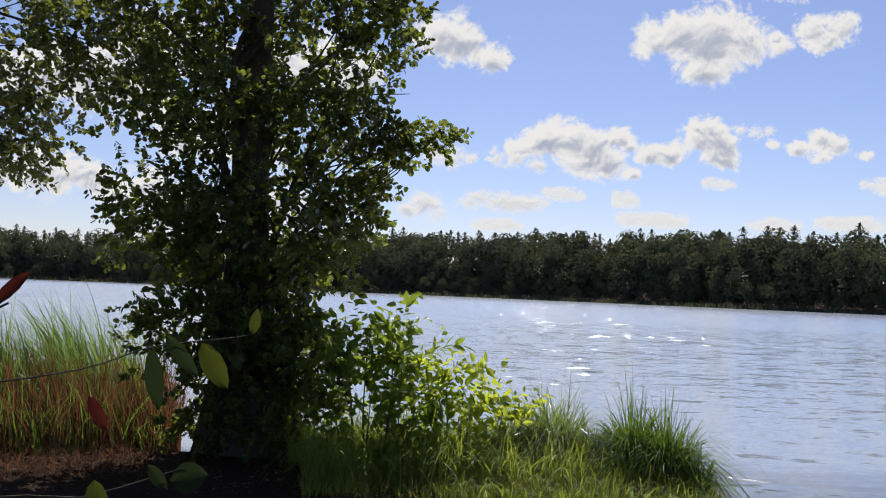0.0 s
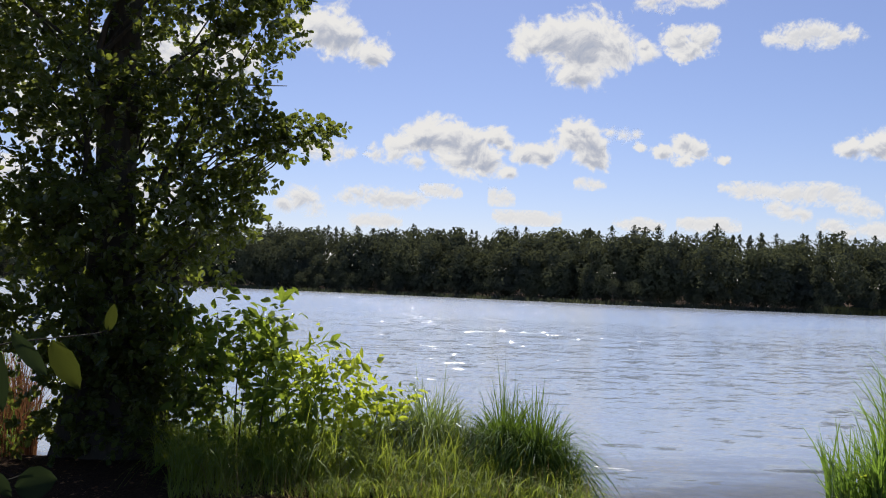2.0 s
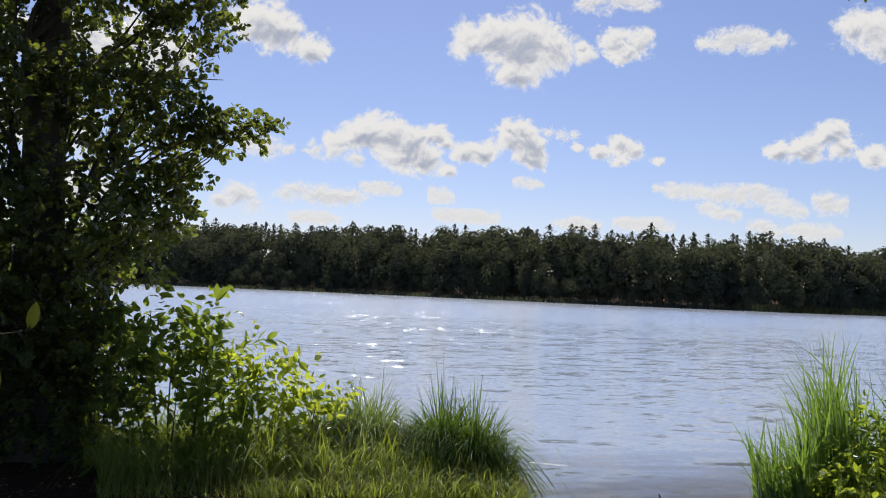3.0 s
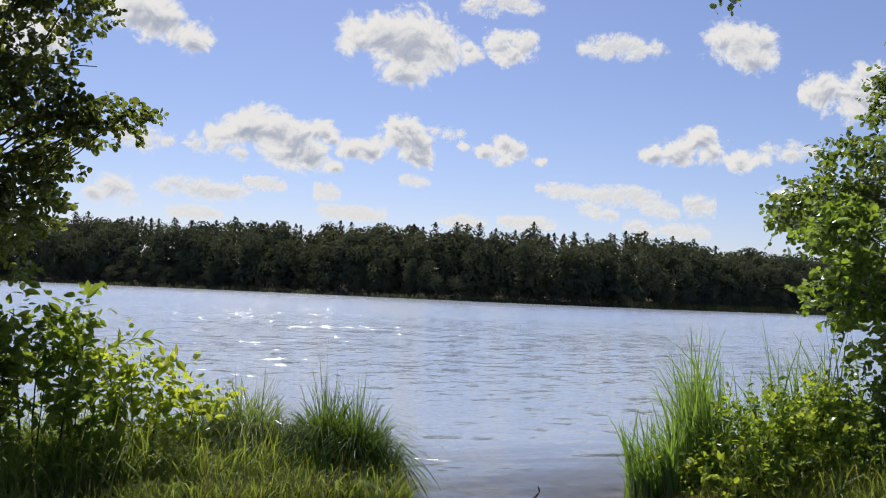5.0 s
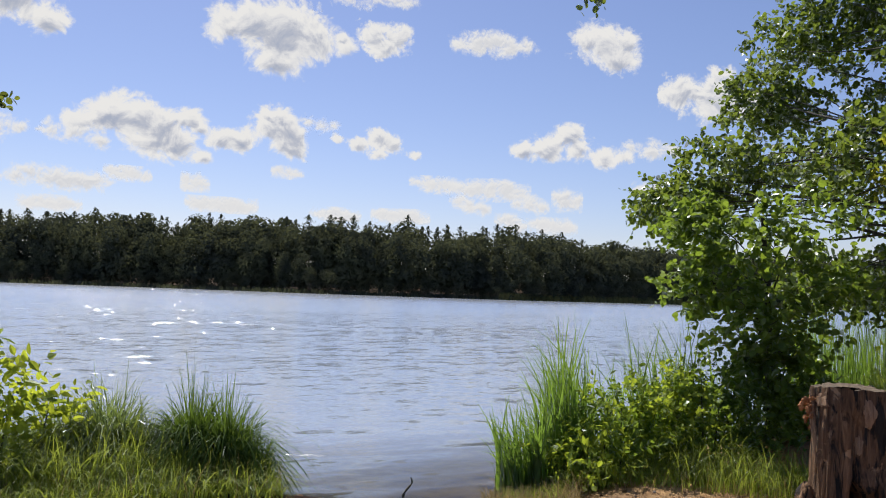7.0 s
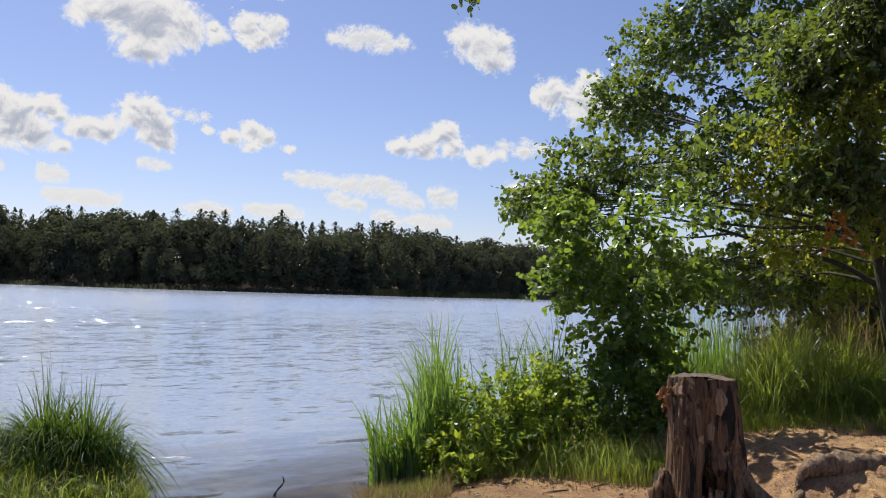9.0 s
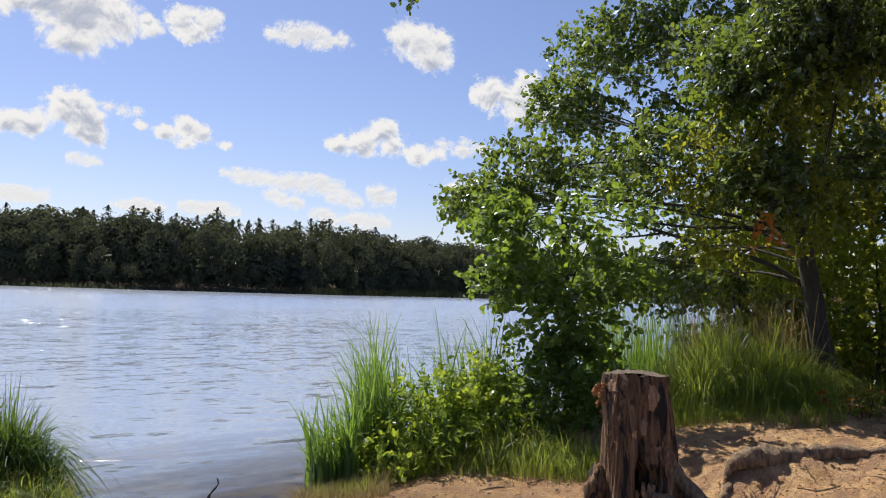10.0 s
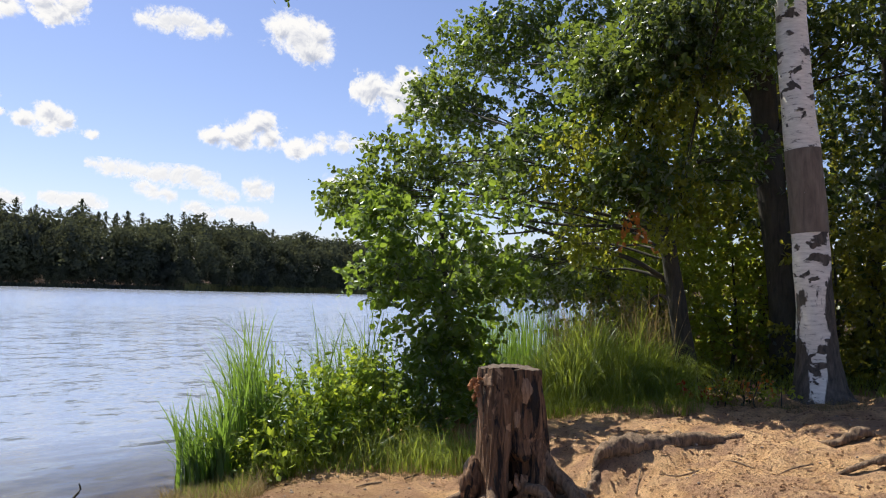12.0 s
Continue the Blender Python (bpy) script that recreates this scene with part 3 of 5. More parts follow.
protos = [broad_tree(1500) for k in range(6)] + [conifer(1000) for k in range(4)]
pieces = []
for off, lo, hi, needle, cut in [(4, 3.0, 5.5, 0.0, 0.0), (6, 7, 13.0, 0.0, 0.0), (9, 6, 9.5, 0.0, 0.0), (11, 11, 15, 0.05, 0.15), (18, 14.0, 16.6, 0.25, 0.5), (27, 15.2, 17.4, 0.6, 0.6), (38, 16.4, 18.6, 0.85, 0.66)]:
    b = -36.0
    while b < 66:
        d = np.interp(b, FAR_B, FAR_D) + off + rng.uniform(-2.5, 2.5)
        b += math.degrees((rng.uniform(2.8, 5.6) if cut > 0.55 else rng.uniform(3.0, 5.6)) / d * (0.75 if hi < 9 else 1.0))
        drop = 1.21 - 0.13 * ease(34, 46, b) - 0.12 * ease(-4, -20, b)
        fir = rng.random() < needle * (1 - 0.8 * ease(36, 42, b))
        tall = rng.uniform(lo, hi) * drop * (rng.uniform(0.86, 1.01) if fir else 1.0)
        v, q = protos[rng.integers(6, 10)] if fir else protos[rng.integers(0, 6)]
        keep = v[:, 2] > cut
        v, q = v[keep], q[keep]
        turn = rng.random() * 6.3
        cs, sn = math.cos(turn), math.sin(turn)
        rot = np.array([[cs, -sn, 0], [sn, cs, 0], [0, 0, 1]])
        wide = tall * rng.uniform(0.9, 1.35) * (1.5 if fir else 1.0) * (1.6 if hi < 9 else 1.0)
        at = (v * [wide, wide, tall]) @ rot.T + spot(b, d, 0.3)
        out = q @ rot.T
        along = unit(np.cross(out, rng.normal(0, 1, out.shape)) + [0, 0, -0.3])
        pieces.append(leaves(at, along, out + rng.normal(0, 0.16, out.shape), tall * rng.uniform(0.026, 0.054, len(at)) * (1.15 - 0.75 * v[:, 2] if fir else 1.0), CLUMP))
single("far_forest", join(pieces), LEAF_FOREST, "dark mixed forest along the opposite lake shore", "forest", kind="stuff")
for n, b0, b1, h0, h1, mat, words in [(7000, -34, 36, 0.6, 1.3, LEAF_FOREST, "thin dark belt of reeds along the far shore"), (9000, 33, 62, 1.2, 2.3, FAR_REED, "belt of olive reeds along the far shore")]:
    b = rng.uniform(b0, b1, n)
    d = np.interp(b, FAR_B, FAR_D) + rng.uniform(-2.5, 4, n)
    base = np.stack([d * np.sin(np.radians(b)), d * np.cos(np.radians(b)), np.full(n, WATER_Z)], 1)
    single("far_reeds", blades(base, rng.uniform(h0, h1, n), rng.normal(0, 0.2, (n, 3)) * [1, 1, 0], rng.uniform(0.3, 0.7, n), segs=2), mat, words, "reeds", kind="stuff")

# ---- trees on the near bank ----
alder = make_tree("alder_tree", "dark backlit alder tree with dense round leaves on the bank", [spot(-12.4, 8.0, -0.05), spot(-12.6, 8.0, 0.9), spot(-13.4, 8.0, 2.4), spot(-13.2, 8.0, 4.4), spot(-12.5, 8.1, 7.5), spot(-12.5, 8.1, 10.5)],
    [0.42, 0.25, 0.20, 0.18, 0.16, 0.12, 0.10, 0.07, 0.03], [
    (0.36, spot(-13, 7.9, 4.3), (1.5, 1.3, 0.8), 452), (0.34, spot(-5.6, 7.8, 4.0), (0.5, 0.6, 0.5), 148), (0.36, spot(-20.5, 8, 4.0), (0.9, 0.9, 0.7), 167),
    (0.26, spot(-17, 7.6, 3.0), (0.85, 0.9, 0.5), 213), (0.26, spot(-8.8, 7.8, 3.05), (0.65, 0.7, 0.5), 181), (0.27, spot(-4.2, 7.6, 2.85), (0.38, 0.4, 0.2), 60),
    (0.27, spot(-1.6, 7.5, 2.9), (0.34, 0.25, 0.11), 22), (0.20, spot(-6.6, 7.8, 2.3), (0.36, 0.5, 0.45), 121), (0.2, spot(-17.6, 7.8, 2.1), (0.65, 0.8, 0.5), 226),
    (0.18, spot(-12.0, 7.5, 1.95), (0.95, 0.8, 0.55), 290), (0.12, spot(-13.6, 7.7, 1.1), (0.85, 0.7, 0.5), 280), (0.06, spot(-12.6, 7.8, 0.45), (0.75, 0.5, 0.5), 267),
    (0.10, spot(-8.4, 7.6, 0.85), (0.4, 0.5, 0.35), 65), (0.12, spot(-17.5, 7.7, 1.2), (0.35, 0.4, 0.35), 47), (0.55, spot(-13, 8.4, 6.0), (2.0, 1.8, 1.1), 338), (0.75, spot(-13, 8.4, 8.2), (1.7, 1.6, 1.2), 258), (0.92, spot(-12.5, 8.2, 10.2), (1.1, 1.1, 1.0), 112), (0.3, spot(-11.5, 8.4, 3.3), (0.8, 0.5, 0.8), 160), (0.3, spot(-15.5, 8.4, 3.6), (0.8, 0.5, 0.8), 140)],
    0.062, LEAF_ALDER, BARK_DARK, per=14)
for b0, b1, z1, r in [(-15.2, -14.2, 2.2, 0.10), (-10.2, -11.6, 1.9, 0.09), (-13.8, -17.5, 2.6, 0.07), (-11.4, -8.5, 2.4, 0.06)]:
    a, e = spot(b0, 7.95), spot(b1, 7.9, z1)
    a[2] = ground_z(a[0], a[1]) - 0.05
    part("stem", tube(curve_points([a, a * 0.55 + e * 0.45 + [0.05, 0, 0.15], e], 14), [r * 1.7, r, r * 0.8, r * 0.3], 10, 0.04), BARK_DARK, alder)
# bough at bearing -21, mostly above view, is added to shade the ground
make_tree("birch_tree", "slender tree with sunlit yellowing leaves beside the reed bed", [spot(-36, 9.0, -0.05), spot(-36, 9.0, 2.0), spot(-35, 9.0, 4.5), spot(-34, 9.0, 7.0)], [0.12, 0.09, 0.07, 0.03], [
    (0.55, spot(-28.5, 8.8, 3.9), (0.75, 0.7, 0.75), 200), (0.5, spot(-27.5, 8.8, 2.9), (0.5, 0.5, 0.5), 120), (0.5, spot(-30.5, 8.8, 3.2), (0.6, 0.6, 0.8), 140),
    (0.7, spot(-25, 8.9, 4.4), (0.7, 0.7, 0.4), 130), (0.85, spot(-32, 9, 5.8), (1.2, 1.2, 0.9), 150), (0.85, spot(-21, 10.4, 5.6), (1.5, 1.0, 0.6), 230), (0.6, spot(-23, 8.6, 3.6), (0.6, 0.5, 0.5), 120)], 0.058, LEAF_DULL, BARK_DARK, per=12)

# the stand of alders to the east
# the boughs above 7 m are unseen, added to shade the crowns below
leaning = make_tree("alder_tree", "leaning alder tree with long boughs reaching over the water", [spot(67.2, 10.4, 0.25), spot(66.4, 10.4, 1.2), spot(65.2, 10.4, 2.6), spot(64.4, 10.3, 4.4), spot(64.0, 10.3, 6.5)],
    [0.18, 0.125, 0.105, 0.095, 0.085, 0.06, 0.03], [
    (0.46, spot(45.6, 10.9, 2.78), (0.69, 0.575, 0.253), 158), (0.44, spot(48.6, 11, 3.22), (0.75, 0.72, 0.42), 180), (0.56, spot(50.8, 12.6, 4.40), (0.747, 0.69, 0.46), 260),
    (0.5, spot(54, 13.2, 3.65), (0.93, 0.9, 0.53), 200), (0.52, spot(53.5, 13.2, 5.50), (1.0, 0.93, 0.6), 320), (0.45, spot(58, 13.4, 4.30), (1.06, 0.9, 0.66), 220),
    (0.46, spot(58.5, 13.2, 2.95), (1.0, 0.9, 0.42), 140), (0.6, spot(58.5, 13.4, 5.90), (1.2, 1.0, 0.66), 350), (0.5, spot(63, 9.9, 4), (0.7, 0.7, 0.5), 336),
    (0.52, spot(63, 9.7, 2.9), (0.6, 0.6, 0.35), 208), (0.62, spot(68, 10.2, 4.4), (0.8, 0.8, 0.6), 240), (0.5, spot(69, 10.9, 3.3), (0.6, 0.6, 0.4), 110),
    (0.7, spot(66, 11.0, 5.0), (1.0, 0.7, 0.6), 300), (0.75, spot(61.5, 11.4, 4.7), (0.9, 0.7, 0.6), 280), (0.8, spot(70, 11.2, 5.2), (0.9, 0.7, 0.5), 240), (0.6, spot(65, 9.8, 4.7), (0.5, 0.4, 0.5), 140), (0.4, spot(55.5, 11.4, 2.0), (0.8, 0.7, 0.32), 60), (0.42, spot(54.2, 12.0, 1.75), (0.6, 0.5, 0.32), 60), (0.42, spot(57.6, 12.4, 1.7), (0.7, 0.5, 0.32), 60), (0.36, spot(60, 11.3, 1.8), (0.8, 0.7, 0.4), 90), (0.3, spot(63.5, 11.6, 1.3), (0.6, 0.6, 0.4), 130), (0.45, spot(44.4, 10.8, 2.58), (0.345, 0.345, 0.115), 30), (0.99, spot(38.5, 7.6, 4.46), (0.3, 0.2, 0.06), 11), (0.99, spot(55, 14.6, 7.8), (2.0, 1.2, 0.8), 420), (0.99, spot(64, 13.0, 7.6), (1.6, 1.0, 0.8), 300), (0.99, spot(67.5, 14.2, 7.8), (1.8, 1.2, 0.8), 350), (0.99, spot(72, 14.5, 7.8), (1.6, 1.2, 0.8), 300), (0.48, spot(55, 10.3, 3.0), (0.6, 0.5, 0.35), 45), (0.5, spot(57.5, 10.2, 3.4), (0.6, 0.5, 0.35), 60)],
    0.084, LEAF_GREEN, BARK_DARK)
for line, r in [([(9.55, 4.35, 1.75), (9.1, 4.61, 2.0), (8.91, 5.36, 2.23), (8.67, 6.11, 2.47), (8.48, 6.69, 2.59)], 0.034), ([(9.5, 4.4, 2.3), (9.0, 4.8, 2.39), (8.79, 5.38, 2.41), (8.62, 6.0, 2.5), (8.45, 6.5, 2.66)], 0.026), ([(8.8, 5.7, 2.35), (8.6, 6.2, 2.3), (8.4, 6.8, 2.36)], 0.015)]:
    part("limb", tube(curve_points([np.array(p) for p in line], 16), [r, r * 0.8, r * 0.55, r * 0.2], 7, 0.06), BARK_DARK, leaning)
make_tree("alder_sapling", "bushy young alder at the water edge, leafy to the ground", [spot(51, 9.0, -0.05), spot(50.8, 9.0, 1.0), spot(50.2, 9.0, 2.4)], [0.06, 0.05, 0.02], [
    (0.25, spot(50.6, 8.7, 0.6), (0.42, 0.4, 0.5), 120), (0.5, spot(52.0, 8.9, 1.0), (0.3, 0.35, 0.5), 60), (0.7, spot(52.5, 8.9, 2.3), (0.5, 0.5, 0.4), 45), (0.5, spot(50.0, 8.7, 1.3), (0.48, 0.45, 0.45), 130), (0.75, spot(49.0, 8.8, 2.05), (0.6, 0.55, 0.42), 95),
    (0.6, spot(46.8, 8.8, 1.7), (0.42, 0.4, 0.26), 70), (0.8, spot(46.6, 8.9, 2.35), (0.4, 0.4, 0.22), 70), (0.4, spot(53.6, 8.9, 1.75), (0.35, 0.4, 0.25), 60), (0.25, spot(52.4, 9.0, 0.45), (0.3, 0.35, 0.45), 110)],
    0.078, LEAF_MID, BARK_DARK, "bush", per=11)
# brighter leaves to the left, LEAF_DARK to the right: light and shade as colour
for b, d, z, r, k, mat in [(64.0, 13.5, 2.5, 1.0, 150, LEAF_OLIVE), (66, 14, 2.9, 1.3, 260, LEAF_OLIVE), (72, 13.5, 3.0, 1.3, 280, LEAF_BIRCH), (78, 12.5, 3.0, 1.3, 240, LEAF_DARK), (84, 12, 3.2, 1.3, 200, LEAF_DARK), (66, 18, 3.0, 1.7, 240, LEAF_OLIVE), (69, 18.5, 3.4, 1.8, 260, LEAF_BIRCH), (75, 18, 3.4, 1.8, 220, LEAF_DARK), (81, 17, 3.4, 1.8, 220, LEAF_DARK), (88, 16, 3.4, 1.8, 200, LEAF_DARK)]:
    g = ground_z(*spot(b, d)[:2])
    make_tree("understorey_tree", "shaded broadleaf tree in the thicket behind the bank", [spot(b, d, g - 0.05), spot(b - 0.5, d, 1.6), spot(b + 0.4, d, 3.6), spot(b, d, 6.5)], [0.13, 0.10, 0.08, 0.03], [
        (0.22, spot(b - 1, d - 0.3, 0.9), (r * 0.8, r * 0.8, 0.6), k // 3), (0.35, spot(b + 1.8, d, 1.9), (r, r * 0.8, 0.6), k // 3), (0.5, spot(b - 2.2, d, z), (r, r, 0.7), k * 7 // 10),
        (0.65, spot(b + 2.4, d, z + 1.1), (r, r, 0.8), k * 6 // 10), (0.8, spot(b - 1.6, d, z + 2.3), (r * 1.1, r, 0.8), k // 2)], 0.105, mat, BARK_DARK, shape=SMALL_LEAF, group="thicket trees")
make_tree("dark_tree", "tall dark-barked tree behind the birch", [spot(73.0, 11.6, 0.35), spot(72.6, 11.6, 1.8), spot(71.6, 11.6, 3.4), spot(71.0, 11.6, 5.5), spot(71, 11.6, 8)], [0.24, 0.20, 0.185, 0.17, 0.13, 0.06], [
    (0.75, spot(73, 11.4, 6.2), (1.4, 1.3, 0.7), 180), (0.5, spot(75.5, 11.2, 4.8), (0.8, 0.8, 0.5), 150), (0.5, spot(68.5, 11.3, 4.9), (0.8, 0.8, 0.5), 130)], 0.095, LEAF_ALDER, BARK_DARK, shape=SMALL_LEAF)


# bright leaf colours make up for light that the canopy keeps out
for b, d, k in [(61.5, 11.8, 80), (64, 12.4, 90), (66, 12.0, 110), (69.5, 12.2, 120), (72, 13, 110), (75.5, 11.5, 130), (78, 12, 130), (81, 11, 120), (84.5, 10.5, 110), (64, 15, 120), (70, 15.5, 130), (76.5, 15, 130), (82, 14, 130)]:
    g = ground_z(*spot(b, d)[:2])
    make_tree("thicket_bush", "dense shaded bush in the undergrowth", [spot(b, d, g - 0.05), spot(b + 0.3, d, g + 0.6), spot(b, d, g + 1.6)], [0.03, 0.025, 0.01], [
        (0.3, spot(b - 0.8, d - 0.2, g + 0.45), (0.65, 0.6, 0.45), k * 6 // 10), (0.6, spot(b + 1.0, d, g + 1.05), (0.7, 0.6, 0.5), k * 6 // 10), (0.95, spot(b, d, g + 1.7), (0.7, 0.6, 0.45), k * 6 // 10)], 0.085, (LEAF_LIGHT if b < 71 else LEAF_BIRCH), BARK_DARK, "bush", SMALL_LEAF, group="undergrowth bushes")


# ---- the birch with the painted band ----
def birch_bark():
    """White papery bark with dark lenticels and knots, breaking up into black ridged bark towards the foot; the low
    side away from the sun has shade painted in.
    """
    m, node, link, out = material("birch_bark")
    pos = node("NewGeometry").outputs["Position"]
    z = node("SeparateXYZ", Vector=pos).outputs[2]
    blot = noise_node(node, stretched(node, pos, (1, 1, 0.40)), 3.6, 5.0, 0.6, 0.5)
    knots = noise_node(node, stretched(node, pos, (1, 1, 1.5)), 4.6, 3.0, 0.55, 0.3)
    dash = noise_node(node, stretched(node, pos, (2.0, 2.0, 9.0)), 4.0, 4.0, 0.65)
    ridge = noise_node(node, stretched(node, pos, (1, 1, 0.3)), 22.0, 5.0, 0.65, 0.6)
    white = ramp(node, dash, [(0.32, (0.12, 0.10, 0.085)), (0.39, (0.64, 0.59, 0.51)), (0.72, (0.86, 0.81, 0.72))])
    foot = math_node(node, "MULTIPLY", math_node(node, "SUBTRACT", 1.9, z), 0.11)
    # lower side away from the sun: dark bark, with its shade painted in
    shade_flank = node("VectorMath", i0=pos, i1=(0.27, -0.96, 0.0))
    shade_flank.operation = "DOT_PRODUCT"
    shade_flank = math_node(node, "MULTIPLY", math_node(node, "SUBTRACT", shade_flank.outputs["Value"], 0.12), node("MapRange", Value=z, i1=1.4, i2=2.6, i3=2.2, i4=0.0).outputs[0])
    foot = math_node(node, "ADD", foot, math_node(node, "MAXIMUM", shade_flank, 0.0))
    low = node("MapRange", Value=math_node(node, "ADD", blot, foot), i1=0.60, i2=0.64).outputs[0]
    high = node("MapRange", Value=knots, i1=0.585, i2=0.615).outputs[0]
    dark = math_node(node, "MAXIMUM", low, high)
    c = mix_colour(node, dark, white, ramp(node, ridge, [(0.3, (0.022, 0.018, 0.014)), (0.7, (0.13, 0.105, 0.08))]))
    h = math_node(node, "ADD", math_node(node, "MULTIPLY", dash, 0.2), math_node(node, "MULTIPLY", math_node(node, "MULTIPLY", dark, ridge), 0.8))
    b = node("Bump", Height=h, Strength=0.7, Distance=0.02)
    link(node("BsdfPrincipled", Base_Color=c, Roughness=0.8, Normal=b.outputs[0]).outputs[0], out.inputs[0])
    return m


BIRCH_BARK = birch_bark()
BAND = bark_material("weathered_band", (0.105, 0.080, 0.060), (0.25, 0.195, 0.15), 6.0, 0.4)
birch_line = curve_points([spot(74.9, 9.5, 0.38), spot(74.6, 9.5, 1.2), spot(74.0, 9.5, 2.6), spot(73.0, 9.5, 4.4), spot(72.4, 9.5, 7.0)], 40)
birch = thing("birch_tree", birch_line[0], "white-barked birch tree with a grey-brown band round its trunk", "tree")
birch_r = [0.40, 0.265, 0.215, 0.19, 0.185, 0.18, 0.175, 0.165, 0.155, 0.14, 0.12]
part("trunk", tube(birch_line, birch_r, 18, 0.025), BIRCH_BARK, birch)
zs = birch_line[:, 2]
sel = curve_points([[np.interp(z, zs, birch_line[:, k]) for k in range(3)] for z in (2.27, 2.6, 2.9, 3.15)], 10)
part("band", tube(sel, np.interp(sel[:, 2], zs, np.interp(np.linspace(0, 1, 40), np.linspace(0, 1, 11), birch_r)) + 0.006, 18, 0.01), BAND, birch, "grey-brown weathered band")
for a in (10, 95, 170, 250, 320):
    o = birch_line[0] + np.array([math.cos(radians(a)), math.sin(radians(a)), 0]) * 0.62
    o[2] = ground_z(o[0], o[1]) - 0.04
    part("root", tube(curve_points([birch_line[3], (birch_line[0] * 0.4 + o * 0.6) + [0, 0, 0.04], o], 10), [0.14, 0.07, 0.02], 9, 0.06), BIRCH_BARK, birch)
lv, tw = sprays(birch_line[35] + [0.3, 0.2, 0.2], (1.6, 1.5, 0.9), 220, 0.07, birch_line[30], SMALL_LEAF)
part("crown", lv, LEAF_BIRCH, birch, smooth=False)
for b, d, z, rad, k in [(69.5, 9.6, 5.0, (0.8, 0.7, 0.5), 120), (65.5, 9.3, 4.7, (0.7, 0.6, 0.5), 120), (62.0, 9.5, 4.2, (0.6, 0.5, 0.5), 110), (65.0, 9.5, 3.7, (0.55, 0.5, 0.4), 90), (60.5, 9.7, 3.4, (0.5, 0.45, 0.35), 70), (66.5, 9.6, 3.0, (0.4, 0.4, 0.3), 40), (63.0, 9.6, 3.2, (0.5, 0.45, 0.35), 80), (58.5, 9.9, 3.0, (0.5, 0.4, 0.25), 60), (67.5, 9.7, 4.0, (0.5, 0.4, 0.4), 80), (60.5, 9.8, 2.2, (0.45, 0.4, 0.25), 45), (66.0, 9.8, 2.4, (0.4, 0.35, 0.3), 45)]:
    c = spot(b, d, z)
    lv2, tw2 = sprays(c, rad, int(k * 0.75), 0.070, c + [0.4, -0.2, 1.0], SMALL_LEAF, 12, 0.6, 0.1)
    bough = part("limb", tube(curve_points([birch_line[34], birch_line[34] * 0.4 + c * 0.6 + [0, 0, 1.0], c], 10), [0.035, 0.018, 0.005], 6, 0.05), BARK_DARK, birch)
    # boughs above 4.1 m get the dark leaf: canopy shade put into the colour
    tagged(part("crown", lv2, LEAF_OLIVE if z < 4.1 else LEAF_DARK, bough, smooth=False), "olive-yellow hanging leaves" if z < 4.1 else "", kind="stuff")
part("limb", tube(curve_points([birch_line[33], birch_line[35] + [0.4, 0.3, 0.1], birch_line[36] + [0.9, 0.6, 0.2]], 8), [0.05, 0.03, 0.008], 6), BARK_DARK, birch)


# ---- shrubs, reeds and grass ----
def shrub(name, label, base, blobs, leaf_len, mat, shape=ROUND_LEAF, stems=4, group="", per=9):
    """A bush of several stems, each with its own leafy head."""
    base = np.asarray(base, float)
    t = thing(name, base, label, "bush", group)
    lv = []
    for c, r, k in blobs:
        c = np.asarray(c, float)
        foot = np.array([base[0] * 0.5 + c[0] * 0.5, base[1] * 0.5 + c[1] * 0.5, 0.0])
        foot[2] = ground_z(foot[0], foot[1]) - 0.03
        part("stem", tube(curve_points([foot, foot * 0.5 + c * 0.5 + rng.normal(0, 0.04, 3), c + [0, 0, r[2] * 0.8]], 8), [0.012, 0.008, 0.003], 5), BARK_DARK, t)
        lv.append(sprays(c, r, k, leaf_len, foot, shape, per)[0])
    part("foliage", join(lv), mat, t, smooth=False)
    return t


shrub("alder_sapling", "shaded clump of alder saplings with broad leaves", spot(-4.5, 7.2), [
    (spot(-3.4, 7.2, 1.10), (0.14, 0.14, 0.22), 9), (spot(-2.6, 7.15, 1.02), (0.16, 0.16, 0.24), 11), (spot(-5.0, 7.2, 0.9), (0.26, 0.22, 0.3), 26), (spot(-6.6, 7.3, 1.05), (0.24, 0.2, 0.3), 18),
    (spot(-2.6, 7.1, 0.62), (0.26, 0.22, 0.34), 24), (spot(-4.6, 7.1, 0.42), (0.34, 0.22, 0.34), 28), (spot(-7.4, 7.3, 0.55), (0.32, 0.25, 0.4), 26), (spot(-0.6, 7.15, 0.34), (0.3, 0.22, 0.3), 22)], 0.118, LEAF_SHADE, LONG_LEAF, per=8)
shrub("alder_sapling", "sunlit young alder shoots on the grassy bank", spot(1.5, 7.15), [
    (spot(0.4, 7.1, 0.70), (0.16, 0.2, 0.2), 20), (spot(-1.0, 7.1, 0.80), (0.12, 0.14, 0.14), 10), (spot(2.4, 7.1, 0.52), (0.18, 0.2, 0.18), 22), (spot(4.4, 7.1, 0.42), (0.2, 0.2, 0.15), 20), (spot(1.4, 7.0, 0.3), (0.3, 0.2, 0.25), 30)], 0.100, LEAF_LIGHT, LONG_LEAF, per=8)
